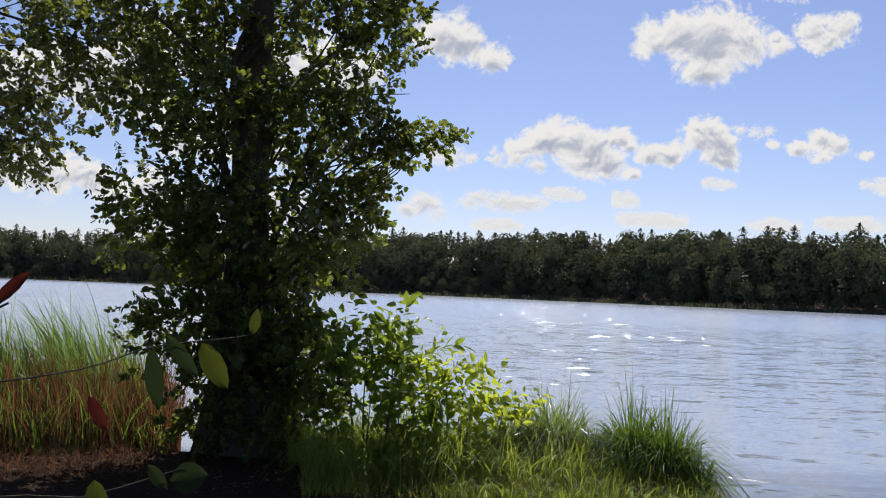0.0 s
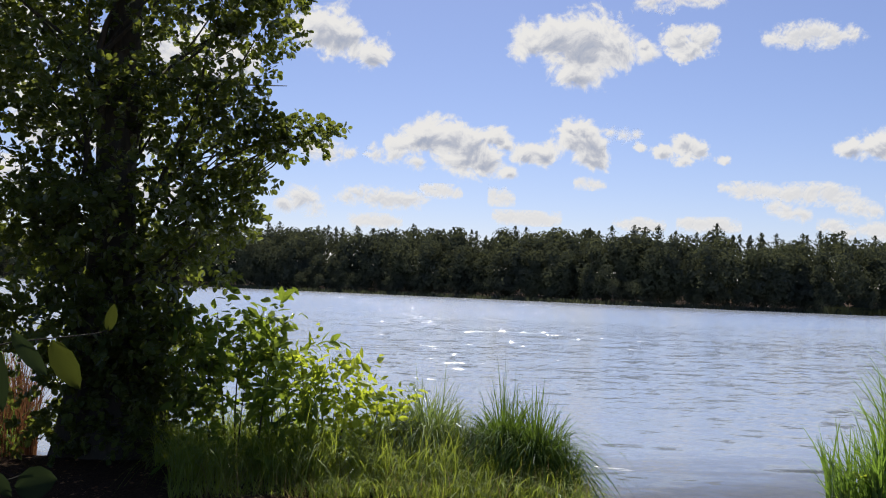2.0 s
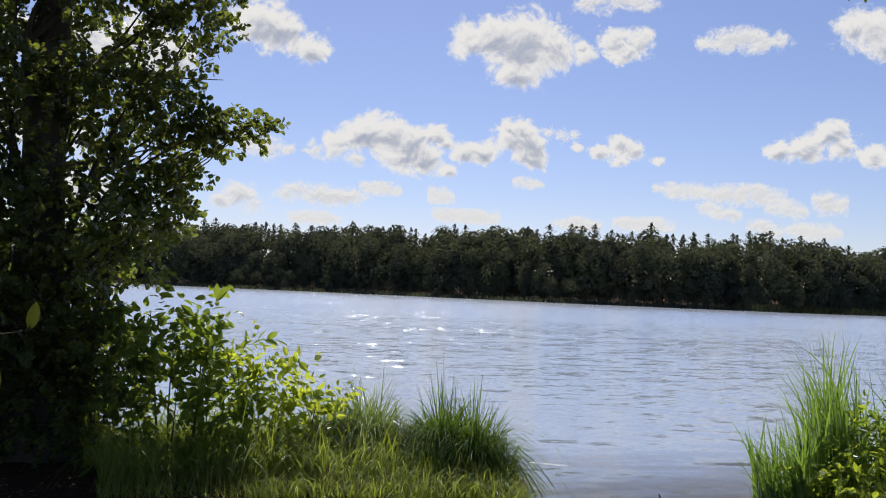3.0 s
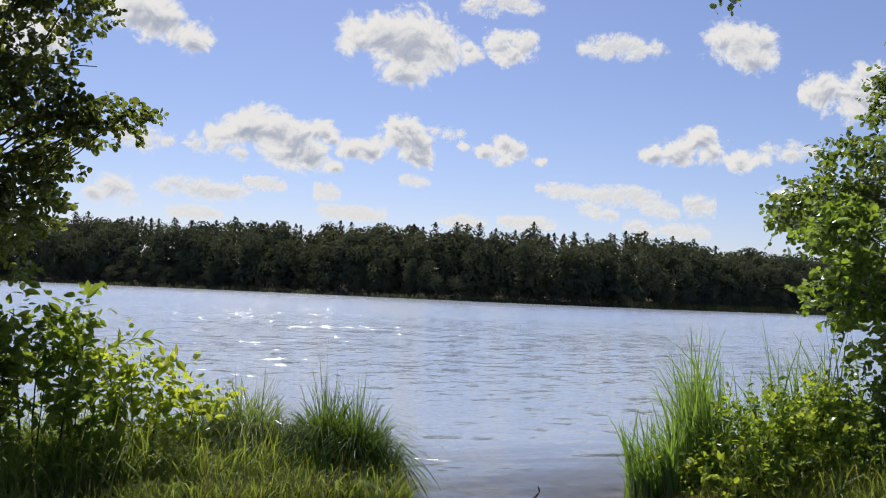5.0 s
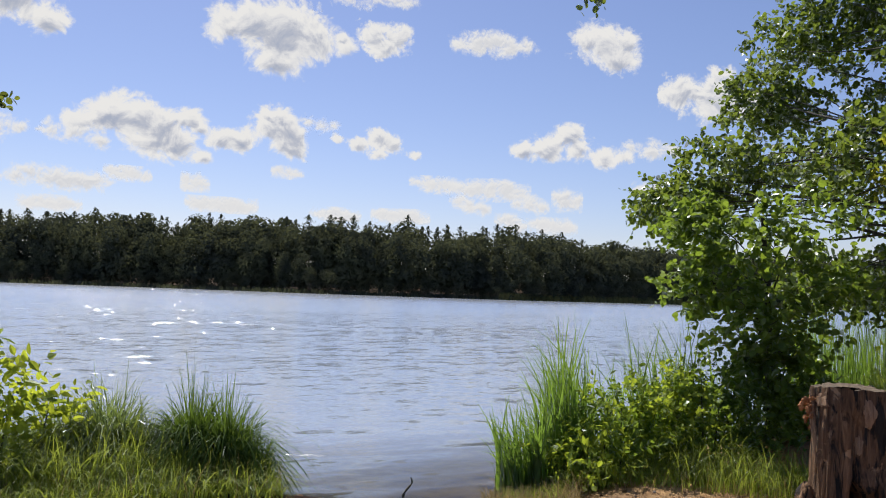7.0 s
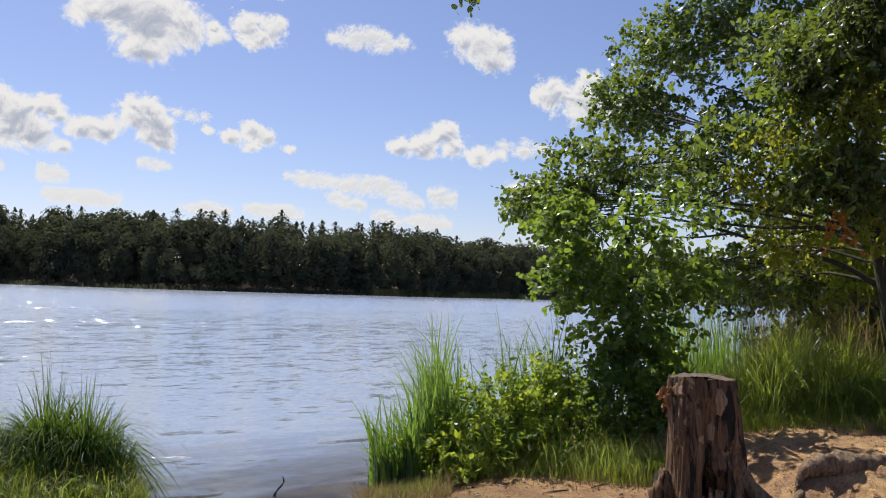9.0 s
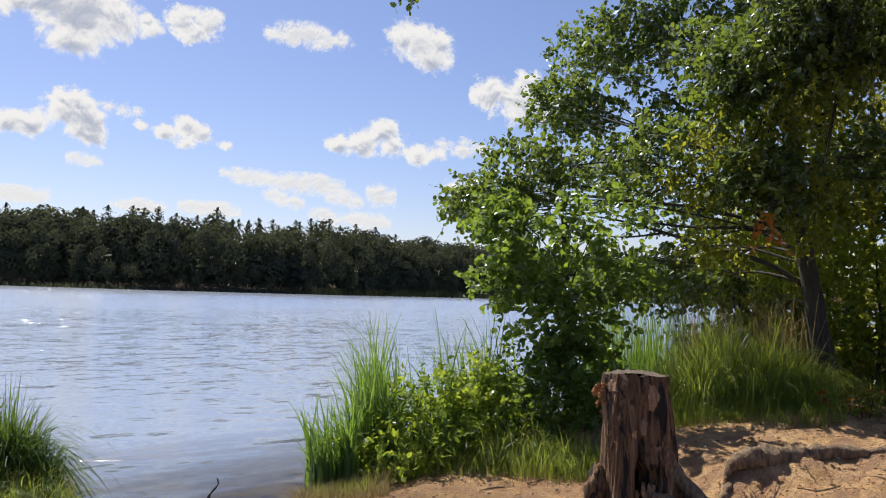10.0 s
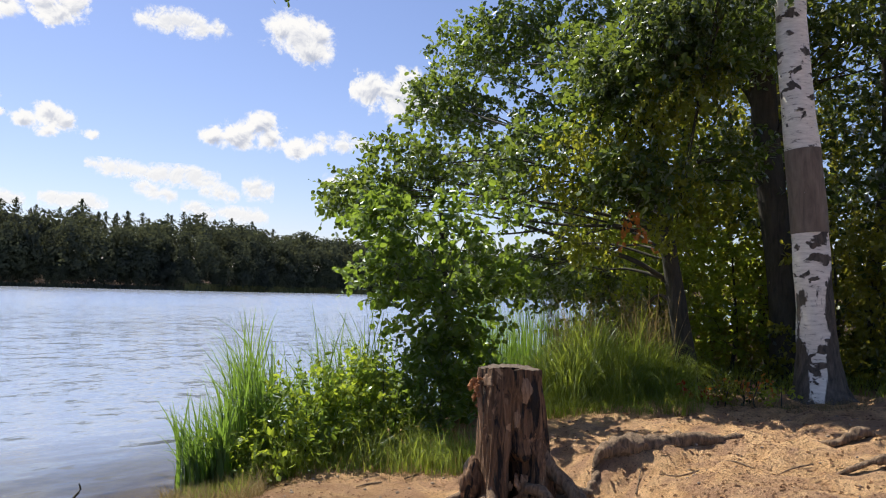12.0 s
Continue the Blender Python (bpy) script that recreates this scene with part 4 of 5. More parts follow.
for b, d, z, k in [(39.4, 7.4, 0.16, 44), (41.6, 7.6, 0.30, 60), (44.0, 7.8, 0.40, 74), (46.6, 8.05, 0.44, 78), (49.4, 8.3, 0.34, 60)]:
    shrub("bramble_bush", "low sunlit bramble bush among reeds and grass", spot(b, d), [(spot(b, d, z), (0.42, 0.36, z + 0.10), int(k * 1.5)), (spot(b + 1.4, d + 0.3, z + 0.2), (0.28, 0.3, 0.34), int(k * 0.7))], 0.056 if k % 4 else 0.072, LEAF_LIME if k % 3 else LEAF_MID, SMALL_LEAF if k % 4 else LONG_LEAF, group="brambles on the bank", per=11)


def field(n, b0, b1, d0, d1, h0, h1, wide, lean=(0, 0), loose=0.35, below=None, segs=4, droop=0.5, bend=1.9, arch=0.0):
    """Blades standing over a stretch of the plan, given by bearings and distances."""
    b, d = rng.uniform(b0, b1, n), rng.uniform(d0, d1, n)
    x, y = d * np.sin(np.radians(b)), d * np.cos(np.radians(b))
    z = height(x, y, False) - 0.02 if below is None else np.full(n, below)
    patch = 0.75 + 0.5 * np.clip(rough_noise(x, y, 1.7, 9.0) + 0.5, 0, 1)
    h = rng.uniform(h0, h1, n) * patch
    ln = rng.normal(0, loose, (n, 3)) + [*lean, 0]
    ln[:, 2] = 0
    return blades(np.stack([x, y, z], 1), h, ln, wide * rng.uniform(0.5, 1.3, n), droop, segs, bend, arch)


def reed_shoots(n, b0, b1, d0, d1, h0, h1):
    """Reed or cattail shoots in shallow water: each a fan of a few stiff blades whose tips hang to one side."""
    k = 5
    b, d = rng.uniform(b0, b1, n), rng.uniform(d0, d1, n)
    root = np.stack([d * np.sin(np.radians(b)), d * np.cos(np.radians(b)), np.full(n, WATER_Z - 0.1)], 1)
    tall = np.repeat(rng.uniform(h0, h1, n), k) * rng.uniform(0.6, 1.05, n * k)
    stiff = blades(np.repeat(root, k, 0) + rng.normal(0, 0.02, (n * k, 3)) * [1, 1, 0], tall, (np.repeat(rng.normal(0, 0.05, (n, 3)), k, 0) + rng.normal(0, 0.10, (n * k, 3)) + [-0.08, 0.02, 0]) * [1, 1, 0], 0.029 * rng.uniform(0.6, 1.3, n * k), 0.8, 10, 2.6)
    hang = rng.random(n * k) < 0.45
    bent = blades((np.repeat(root, k, 0) + rng.normal(0, 0.02, (n * k, 3)) * [1, 1, 0])[hang], tall[hang] * 1.05, (np.repeat(rng.normal(0, 0.05, (n, 3)), k, 0)[hang] + rng.normal(0, 0.06, (hang.sum(), 3)) + [-0.34, 0.04, 0]) * [1, 1, 0], 0.031 * rng.uniform(0.6, 1.3, hang.sum()), 1.2, 10, 5.5)
    return join([stiff, bent])


def tussock(b, d, n, tall, wide, lean=(-0.25, 0.0), blade=0.014):
    """A sedge tussock: long blades that rise from one crown and arch over to all sides."""
    c = spot(b, d)
    a, q = rng.random(n) * 6.3, np.sqrt(rng.random(n))
    x, y = c[0] + wide * q * np.cos(a), c[1] + wide * q * np.sin(a)
    z = height(x, y, False) - 0.03
    ln = np.stack([np.cos(a), np.sin(a), 0 * a], 1) * ((0.2 + 0.5 * q) * rng.uniform(0.3, 1.1, n))[:, None] + rng.normal(0, 0.26, (n, 3)) + [*lean, 0]
    ln[:, 2] = 0
    return blades(np.stack([x, y, z], 1), tall * rng.uniform(0.6, 1.2, n) * (1.15 - 0.3 * q), ln, blade * rng.uniform(0.6, 1.4, n), 0.6, 8, 1.5, 1.8)


for b, d, n, tall, wide, mat, lean in [(8.0, 7.3, 1100, 0.98, 0.16, SEDGE_PALE, (-0.05, 0)), (13.2, 7.05, 900, 0.98, 0.13, SEDGE, (0.02, 0)), (15.2, 6.9, 900, 0.92, 0.14, SEDGE, (-0.06, 0)), (16.9, 6.8, 500, 0.60, 0.12, SEDGE, (-0.12, 0)), (5.4, 7.35, 600, 0.8, 0.16, SEDGE_PALE, (-0.1, 0)), (10.6, 7.1, 500, 0.7, 0.15, SEDGE_PALE, (0.1, 0))]:
    words = "dense dark green sedge tussock arching over at the water edge" if mat is SEDGE else "pale green sedge tussock bending in the wind"
    single("sedge_tussock", tussock(b, d, n, tall, wide, lean), mat, words, "grass tuft", "sedge tussocks on the bank", "stuff")
single("bank_grass", join([field(3400, -9, 10, 6.5, 7.5, 0.35, 0.72, 0.009, (0.05, 0), 0.5, segs=6, bend=1.5, arch=1.3), field(3200, 0, 19, 6.15, 6.85, 0.12, 0.38, 0.008, loose=0.6, segs=5, bend=1.5, arch=1.2), field(900, -9, 4, 6.2, 6.5, 0.06, 0.2, 0.007, loose=0.7),
    field(1800, 6, 18, 6.5, 7.1, 0.25, 0.5, 0.008, loose=0.5, segs=6, bend=1.5, arch=1.2), field(2200, -10, 7, 7.3, 8.1, 0.35, 0.8, 0.010, (-0.1, 0), 0.45, segs=6, bend=1.5, arch=1.0)]), GRASS, "lush green grass on the lake bank", "grass", kind="stuff")
single("dry_grass", join([field(1600, 69.5, 82, 8.7, 9.4, 0.03, 0.13, 0.006, loose=0.9), field(500, -8, 19, 6.1, 7.0, 0.10, 0.35, 0.006), field(1800, 32.5, 39, 6.4, 7.05, 0.06, 0.24, 0.007, loose=0.5), field(500, 38, 55, 6.8, 8.4, 0.1, 0.3, 0.006), field(900, 58, 66, 10.2, 11.5, 0.7, 1.35, 0.010, loose=0.25)]), GRASS_DRY, "dry straw-coloured grass stalks among green grass", "grass", kind="stuff")
single("shore_grass", join([field(2200, 37, 54, 7.1, 8.0, 0.12, 0.34, 0.008, loose=0.5, arch=0.8), field(1500, 38, 54, 7.2, 8.0, 0.30, 0.6, 0.008, (-0.1, 0), 0.5, segs=6, arch=1.2), field(3600, 57, 67.5, 9.0, 10.4, 0.25, 0.75, 0.0065, (0.1, -0.1), 0.5, segs=6, bend=1.5, arch=1.3),
    field(1800, 56, 68, 8.7, 9.3, 0.12, 0.4, 0.0065, loose=0.6, arch=1.0), field(1500, 34, 38, 6.7, 7.1, 0.06, 0.2, 0.007), field(2500, 66, 84, 9.6, 12.5, 0.15, 0.4, 0.009, arch=0.8)]), GRASS, "tall green grass behind the stump", "grass", kind="stuff")
for b, d, n, tall in [(58.2, 9.5, 420, 1.0), (59.6, 9.3, 460, 1.05), (61.0, 9.8, 480, 1.15), (62.6, 9.4, 420, 0.9), (64.2, 9.8, 420, 0.95), (65.8, 9.5, 340, 0.7), (60.4, 10.3, 420, 1.2), (63.4, 10.3, 380, 1.1)]:
    single("grass_tuft", tussock(b, d, n, tall, 0.20, (0.1, -0.05), 0.011), GRASS, "tall tuft of arching green grass behind the stump", "grass tuft", "grass tufts behind the stump", "stuff")
for b0, b1, d0, d1, n, h0, h1 in [(33.6, 36.8, 7.1, 7.7, 150, 0.5, 1.1), (36.2, 39.2, 7.6, 8.3, 150, 1.0, 1.78), (38.6, 42.4, 8.0, 8.8, 80, 0.8, 1.55), (42.6, 47.4, 8.3, 9.0, 160, 1.0, 1.85)]:
    single("reed_clump", reed_shoots(n // 3, b0, b1, d0, d1, h0, h1), REED, "clump of tall green reeds standing in shallow water", "reeds", "reed clumps by the shore", "stuff")
single("reed_bed", join([field(2300, -31, -18.5, 8.7, 10.2, 0.8, 1.65, 0.026, (-0.34, 0.05), 0.15, WATER_Z - 0.1, 6, 0.4, 2.4), field(500, -30, -18, 8.0, 8.7, 0.3, 0.8, 0.016)]), REED, "green reed bed with feathery tips bending in the wind", "reeds", kind="stuff")
single("dry_reeds", join([field(4600, -31, -17, 8.0, 9.6, 0.2, 1.3, 0.017, (-0.10, 0), 0.20, WATER_Z - 0.1, 3), field(1100, -31, -19, 7.0, 8.2, 0.03, 0.28, 0.010, loose=1.2)]), REED_DRY, "brown withered reed stalks standing in shallow water", "reeds", kind="stuff")

single("reed_bed", field(1250, 52.0, 60, 12.5, 15, 0.8, 2.0, 0.022, (0, 0), 0.06, WATER_Z - 0.1, 3), REED, "grey-green reeds against the water behind the bank", "reeds", kind="stuff")


# ---- the stump and the bare roots ----
def stump_bark():
    """Old bark split by long cracks, fallen off in places to show paler, reddish wood."""
    m, node, link, out = material("old_stump_wood")
    pos = node("TexCoord").outputs["Object"]
    ridges = noise_node(node, stretched(node, pos, (1, 1, 0.12)), 22.0, 8.0, 0.7, 1.2)
    crack = noise_node(node, stretched(node, pos, (1, 1, 0.22)), 9.0, 5.0, 0.6, 1.5)
    patch = noise_node(node, stretched(node, pos, (1, 1, 0.7)), 4.2, 5.0, 0.62, 0.8)
    c = ramp(node, ridges, [(0.30, (0.022, 0.012, 0.007)), (0.55, (0.18, 0.098, 0.050)), (0.85, (0.46, 0.29, 0.165))])
    bare = node("MapRange", Value=patch, i1=0.60, i2=0.64).outputs[0]
    c = mix_colour(node, bare, c, ramp(node, ridges, [(0.3, (0.26, 0.13, 0.065)), (0.7, (0.56, 0.36, 0.20))]))
    split = node("MapRange", Value=crack, i1=0.40, i2=0.46).outputs[0]
    c = mix_colour(node, split, rgba((0.012, 0.009, 0.007)), c)
    h = math_node(node, "ADD", math_node(node, "MULTIPLY", ridges, 0.5), math_node(node, "SUBTRACT", math_node(node, "MULTIPLY", split, 0.7), math_node(node, "MULTIPLY", bare, 0.25)))
    b = node("Bump", Height=h, Strength=1.0, Distance=0.04)
    link(node("BsdfPrincipled", Base_Color=c, Roughness=0.9, Normal=b.outputs[0]).outputs[0], out.inputs[0])
    return m


STUMP_WOOD = stump_bark()
TORN = bark_material("torn_red_wood", (0.20, 0.055, 0.02), (0.62, 0.30, 0.12), 20.0, 1.0)
ROOT_BARK = bark_material("root_bark", (0.050, 0.030, 0.018), (0.36, 0.24, 0.145), 16.0, 1.0)
sc = spot(55.2, 6.45)
sc[2] = ground_z(sc[0], sc[1]) - 0.06
stump = thing("tree_stump", sc, "weathered grey-brown tree stump with flared roots on sandy ground", "stump")
rows, ring = 56, 128
view = math.atan2(-sc[1], -sc[0])
vs = []
for i in range(rows):
    u = i / (rows - 1)
    z = u * 1.05
    off = 0.012
    for j in range(ring):
        a = 2 * math.pi * j / ring
        rel = math.atan2(math.sin(a - view), math.cos(a - view))
        r = 0.228 + 0.03 * (1 - u) + 0.13 * (1 - u) ** 1.3 * max(0.0, math.sin(rel)) + 0.10 * (1 - u) ** 3 * max(0.0, -math.cos(rel))
        # a stout leg in front, a hollow rotted out beside it, and a strip where the bark has gone
        r += 0.075 * (1 - u) ** 1.5 * math.exp(-((rel + 0.28) / 0.34) ** 2)
        rot_out = math.exp(-((rel - 0.42) / 0.34) ** 6) * float(ease(0.44 + 0.05 * math.sin(9 * rel), 0.34, z))
        r *= 1 - 0.86 * rot_out
        edge_of = 0.10 + 0.10 * noise.noise(Vector((0.3, 1.7, z * 4.0)))
        r -= 0.032 * float(ease(edge_of - 0.05, edge_of + 0.05, rel)) * float(ease(1.25, 1.05, rel)) * float(ease(0.40, 0.55, z)) * float(ease(0.97, 0.80, z + 0.12 * rel))
        r -= 0.05 * math.exp(-((rel + 1.35) / 0.30) ** 2) * math.exp(-((z - 0.55) / 0.22) ** 2)
        r += 0.026 * noise.noise(Vector((math.cos(a) * 2.2, math.sin(a) * 2.2, z * 1.6 + 3))) + 0.020 * noise.noise(Vector((math.cos(a) * 8, math.sin(a) * 8, z * 2.0)))
        r += 0.010 * noise.noise(Vector((math.cos(a) * 19, math.sin(a) * 19, z * 5.0)))
        top = 0.010 * math.sin(a * 2 + 0.5) + 0.014 * noise.noise(Vector((math.cos(a) * 5, math.sin(a) * 5, 7)))
        right = np.array([math.cos(view + math.pi / 2), math.sin(view + math.pi / 2)])
        vs.append((sc[0] + r * math.cos(a) + right[0] * off, sc[1] + r * math.sin(a) + right[1] * off, sc[2] + z + (top if u > 0.9 else 0)))
vs = np.array(vs)
fs = [(i * ring + j, i * ring + (j + 1) % ring, (i + 1) * ring + (j + 1) % ring, (i + 1) * ring + j) for i in range(rows - 1) for j in range(ring)]
part("trunk", (vs, fs), STUMP_WOOD, stump)
PALE = bark_material("bared_wood", (0.15, 0.08, 0.045), (0.52, 0.34, 0.21), 16.0, 1.0, 0.05)
grid = vs.reshape(rows, ring, 3)


def on_stump(rel, z, out):
    """A place on the stump's side, at an angle from the side that faces the path, and a height."""
    j = (view + rel) / (2 * math.pi) * ring % ring
    i = min(max(z / 1.05 * (rows - 1), 0), rows - 1.001)
    i0, j0, fi, fj = int(i), int(j), i % 1, j % 1
    p = (grid[i0, j0 % ring] * (1 - fj) + grid[i0, (j0 + 1) % ring] * fj) * (1 - fi) + (grid[i0 + 1, j0 % ring] * (1 - fj) + grid[i0 + 1, (j0 + 1) % ring] * fj) * fi
    return p + unit(p - [sc[0], sc[1], p[2]]) * out


for ac, zc, aw, zw in [(0.62, 0.90, 0.24, 0.09), (-1.12, 0.66, 0.20, 0.26), (-0.78, 0.96, 0.24, 0.05), (0.30, 0.70, 0.10, 0.06)]:
    spokes, rings = 44, 7
    pv = []
    for k in range(rings + 1):
        for j in range(spokes):
            th = 2 * math.pi * j / spokes
            w = 1 + 0.55 * noise.noise(Vector((math.cos(th) * 1.6, math.sin(th) * 1.6, ac * 9))) + 0.25 * noise.noise(Vector((math.cos(th) * 6, math.sin(th) * 6, zc * 9)))
            q = k / rings
            pv.append(on_stump(ac + aw * w * q * math.cos(th), min(zc + zw * w * q * math.sin(th), 1.035), 0.007 if k < rings else -0.006))
    pf = [(k * spokes + j, k * spokes + (j + 1) % spokes, (k + 1) * spokes + (j + 1) % spokes, (k + 1) * spokes + j) for k in range(rings) for j in range(spokes)]
    part("bared_wood", (np.array(pv), np.array(pf)), PALE, stump, "pale wood where the bark fell off")
rim = vs[-ring:]
mid = rim.mean(0) - [0, 0, 0.015]
disc = np.vstack([rim * 0.97 + mid * 0.03, (rim + mid) / 2 - [0, 0, 0.006], mid[None]])
df = [(j, (j + 1) % ring, ring + (j + 1) % ring, ring + j) for j in range(ring)] + [(ring + j, ring + (j + 1) % ring, 2 * ring, 2 * ring) for j in range(ring)]
part("cut_face", (disc, np.array(df)), bark_material("cut_wood", (0.05, 0.036, 0.026), (0.16, 0.11, 0.075), 12.0, 0.3), stump, "greyed cut face")

def lump(c, r, sides=14, rows=9, rough=0.25, seed=0.0):
    """An uneven rounded knob."""
    v = []
    for i in range(rows):
        p = math.pi * (i + 0.02) / (rows - 1 + 0.04)
        for j in range(sides):
            a = 2 * math.pi * j / sides
            q = Vector((math.sin(p) * math.cos(a), math.sin(p) * math.sin(a), math.cos(p)))
            k = 1 + rough * noise.noise(q * 2.2 + Vector((seed, seed, 0)))
            v.append((c[0] + r[0] * k * q.x, c[1] + r[1] * k * q.y, c[2] + r[2] * k * q.z))
    f = [(i * sides + j, (i + 1) * sides + j, (i + 1) * sides + (j + 1) % sides, i * sides + (j + 1) % sides) for i in range(rows - 1) for j in range(sides)]
    return np.array(v), np.array(f)


def beside(c, sideways, toward, up):
    """A place next to c: to the right and toward the middle of the plan."""
    d = unit(np.array([-c[0], -c[1], 0.0]))
    r = np.array([-d[1], d[0], 0.0])
    return np.array([c[0], c[1], c[2]]) + r * sideways + d * toward + [0, 0, up]


# rotten crumbs, their pale colour standing in for light through the hollow
crumbs_of = []
for k in range(26):
    p = beside(sc, 0.12 + rng.normal(0, 0.05), 0.16 + rng.normal(0, 0.03), 0.04 + 0.24 * rng.random() ** 1.6)
    crumbs_of.append(lump(p, (rng.uniform(0.012, 0.03), rng.uniform(0.012, 0.025), rng.uniform(0.02, 0.055)), 9, 7, 0.9, k * 2.3))
part("rotten_wood", join(crumbs_of), PALE, stump, "crumbling wood, made pale for light through the hollow", smooth=False)
part("burl", lump(beside(sc, -0.25, 0.10, 0.20), (0.085, 0.09, 0.15), 20, 14, 0.55, 4), STUMP_WOOD, stump, "dark rounded burl")
torn = []
for k in range(16):
    p = beside(sc, -0.225 + rng.normal(0, 0.016), 0.08 + rng.normal(0, 0.04), 0.89 + rng.normal(0, 0.045))
    torn.append(lump(p, (rng.uniform(0.012, 0.03), rng.uniform(0.012, 0.03), rng.uniform(0.012, 0.034)), 9, 7, 0.9, k * 3.1))
part("torn_wood", join(torn), TORN, stump, "torn reddish wood", smooth=False)
for pts, rr in [([(-0.06, 0.16, 0.22), (-0.09, 0.32, 0.08), (-0.12, 0.56, -0.03)], [0.08, 0.065, 0.03]), ([(0.26, 0.02, 0.42), (0.36, 0.10, 0.30), (0.46, 0.16, 0.22), (0.52, 0.24, 0.10), (0.50, 0.34, -0.02)], [0.07, 0.065, 0.06, 0.05, 0.03]),
                ([(0.15, 0.0, 0.3), (0.40, -0.02, 0.16), (0.66, -0.05, 0.12)], [0.09, 0.06, 0.03]), ([(-0.15, 0.05, 0.25), (-0.34, 0.10, 0.08), (-0.6, 0.2, 0.03)], [0.07, 0.04, 0.015]),
                ([(0.16, 0.22, 0.20), (0.28, 0.30, 0.18), (0.40, 0.36, 0.06)], [0.045, 0.055, 0.03]), ([(0.22, 0.02, 0.34), (0.42, 0.10, 0.24), (0.58, 0.22, 0.14), (0.62, 0.36, 0.0)], [0.06, 0.045, 0.035, 0.015]), ([(-0.12, 0.2, 0.12), (-0.30, 0.40, 0.04), (-0.55, 0.50, 0.015), (-0.85, 0.55, 0.0)], [0.03, 0.025, 0.02, 0.01])]:
    part("root", tube(curve_points([beside(sc, *p) for p in pts], 26), [q * 0.82 for q in rr], 14, 0.09), ROOT_BARK, stump)


def bare_root(label, pts, radii):
    line = curve_points(pts, 70)
    r = np.interp(np.linspace(0, 1, 70), np.linspace(0, 1, len(radii)), radii)
    r = r * np.array([1 + 0.5 * noise.noise(Vector(p * 7.0)) + 0.35 * noise.noise(Vector(p * 19.0)) for p in line])
    line = line + np.array([[0.3 * noise.noise(Vector(p * 3.0)), 0.3 * noise.noise(Vector(p * 3.0 + [5, 0, 0])), 0.25 * noise.noise(Vector(p * 4.0))] for p in line]) * np.max(radii)
    single("bare_root", tube(line, r, 18, 0.11), ROOT_BARK, label, "root", "bare roots in the sand", smooth=True)


def on_ground(b, d, up=0.0):
    p = spot(b, d)
    return p + [0, 0, ground_z(p[0], p[1]) + up]


bare_root("thick grey-brown root lying bare on the sand mound", [on_ground(61.0, 7.0, -0.02), spot(61.25, 7.05, 0.20), spot(61.9, 7.12, 0.29), spot(62.9, 7.22, 0.31), spot(64.2, 7.35, 0.30), spot(66.0, 7.55, 0.32), spot(69.0, 7.75, 0.35), on_ground(71.0, 7.9, -0.05)], [0.015, 0.03, 0.06, 0.085, 0.08, 0.07, 0.06, 0.045, 0.02])
bare_root("root running down from the sand edge towards the stump", [spot(61.3, 7.0, 0.1), on_ground(60.4, 6.75, 0.02), on_ground(59.2, 6.6, 0.03), on_ground(58.2, 6.5, -0.04)], [0.03, 0.04, 0.035, 0.015])
bare_root("short root end sticking out of the sand by the stump", [on_ground(58.6, 6.45, 0.0), on_ground(60.0, 6.45, 0.05), on_ground(61.6, 6.4, 0.03), on_ground(63, 6.3, -0.04)], [0.04, 0.05, 0.045, 0.02])
bare_root("dark root stub breaking through the trodden sand", [on_ground(74.6, 7.6, -0.03), on_ground(75.8, 7.6, 0.04), on_ground(77.2, 7.7, 0.06), on_ground(78.2, 7.9, -0.03)], [0.02, 0.04, 0.05, 0.02])
bare_root("dark root stub breaking through the trodden sand", [on_ground(75.5, 7.0, -0.03), on_ground(77.0, 7.0, 0.03), on_ground(79, 7.1, 0.04), on_ground(81, 7.2, -0.02)], [0.015, 0.03, 0.04, 0.03])

# ---- litter on the ground ----
LITTER = leaf_material("fallen_leaf", (0.16, 0.085, 0.05), (0.44, 0.26, 0.14), (0.10, 0.05, 0.02), 0.1, 2.0)
PEBBLE = bark_material("pebble", (0.24, 0.17, 0.12), (0.46, 0.36, 0.26), 8.0, 0.2)
n = 13000
b, d = np.concatenate([rng.uniform(36, 86, 5000), rng.uniform(62, 86, 4500), rng.uniform(-30, 36, n - 9500)]), rng.uniform(5.2, 9.0, n)
x, y = d * np.sin(np.radians(b)), d * np.cos(np.radians(b))
ok = np.interp(x, SHORE_X, SHORE_Y) - y > 0.25
x, y = x[ok], y[ok]
at = np.stack([x, y, height(x, y) + 0.006], 1)
flat = rng.normal(0, 1, at.shape) * [1, 1, 0.15]
single("fallen_leaves", leaves(at, flat, rng.normal(0, 0.3, at.shape) + [0, 0, 1], 0.010 + 0.034 * rng.random(len(at)) ** 2.5, SMALL_LEAF), LITTER, "scattered dry brown leaves on the sand", "leaves", kind="stuff")
stones = []
for _ in range(170):
    p = on_ground(rng.uniform(38, 84), rng.uniform(5.6, 8.6), 0.004)
    q = rng.uniform(0.006, 0.02)
    stones.append(lump(p, (q, q * rng.uniform(0.7, 1.2), q * 0.6), 6, 5, 0.3, rng.random() * 50))
single("pebbles", join(stones), PEBBLE, "small pebbles and crumbs of earth on the sand", "pebbles", kind="stuff", smooth=True)
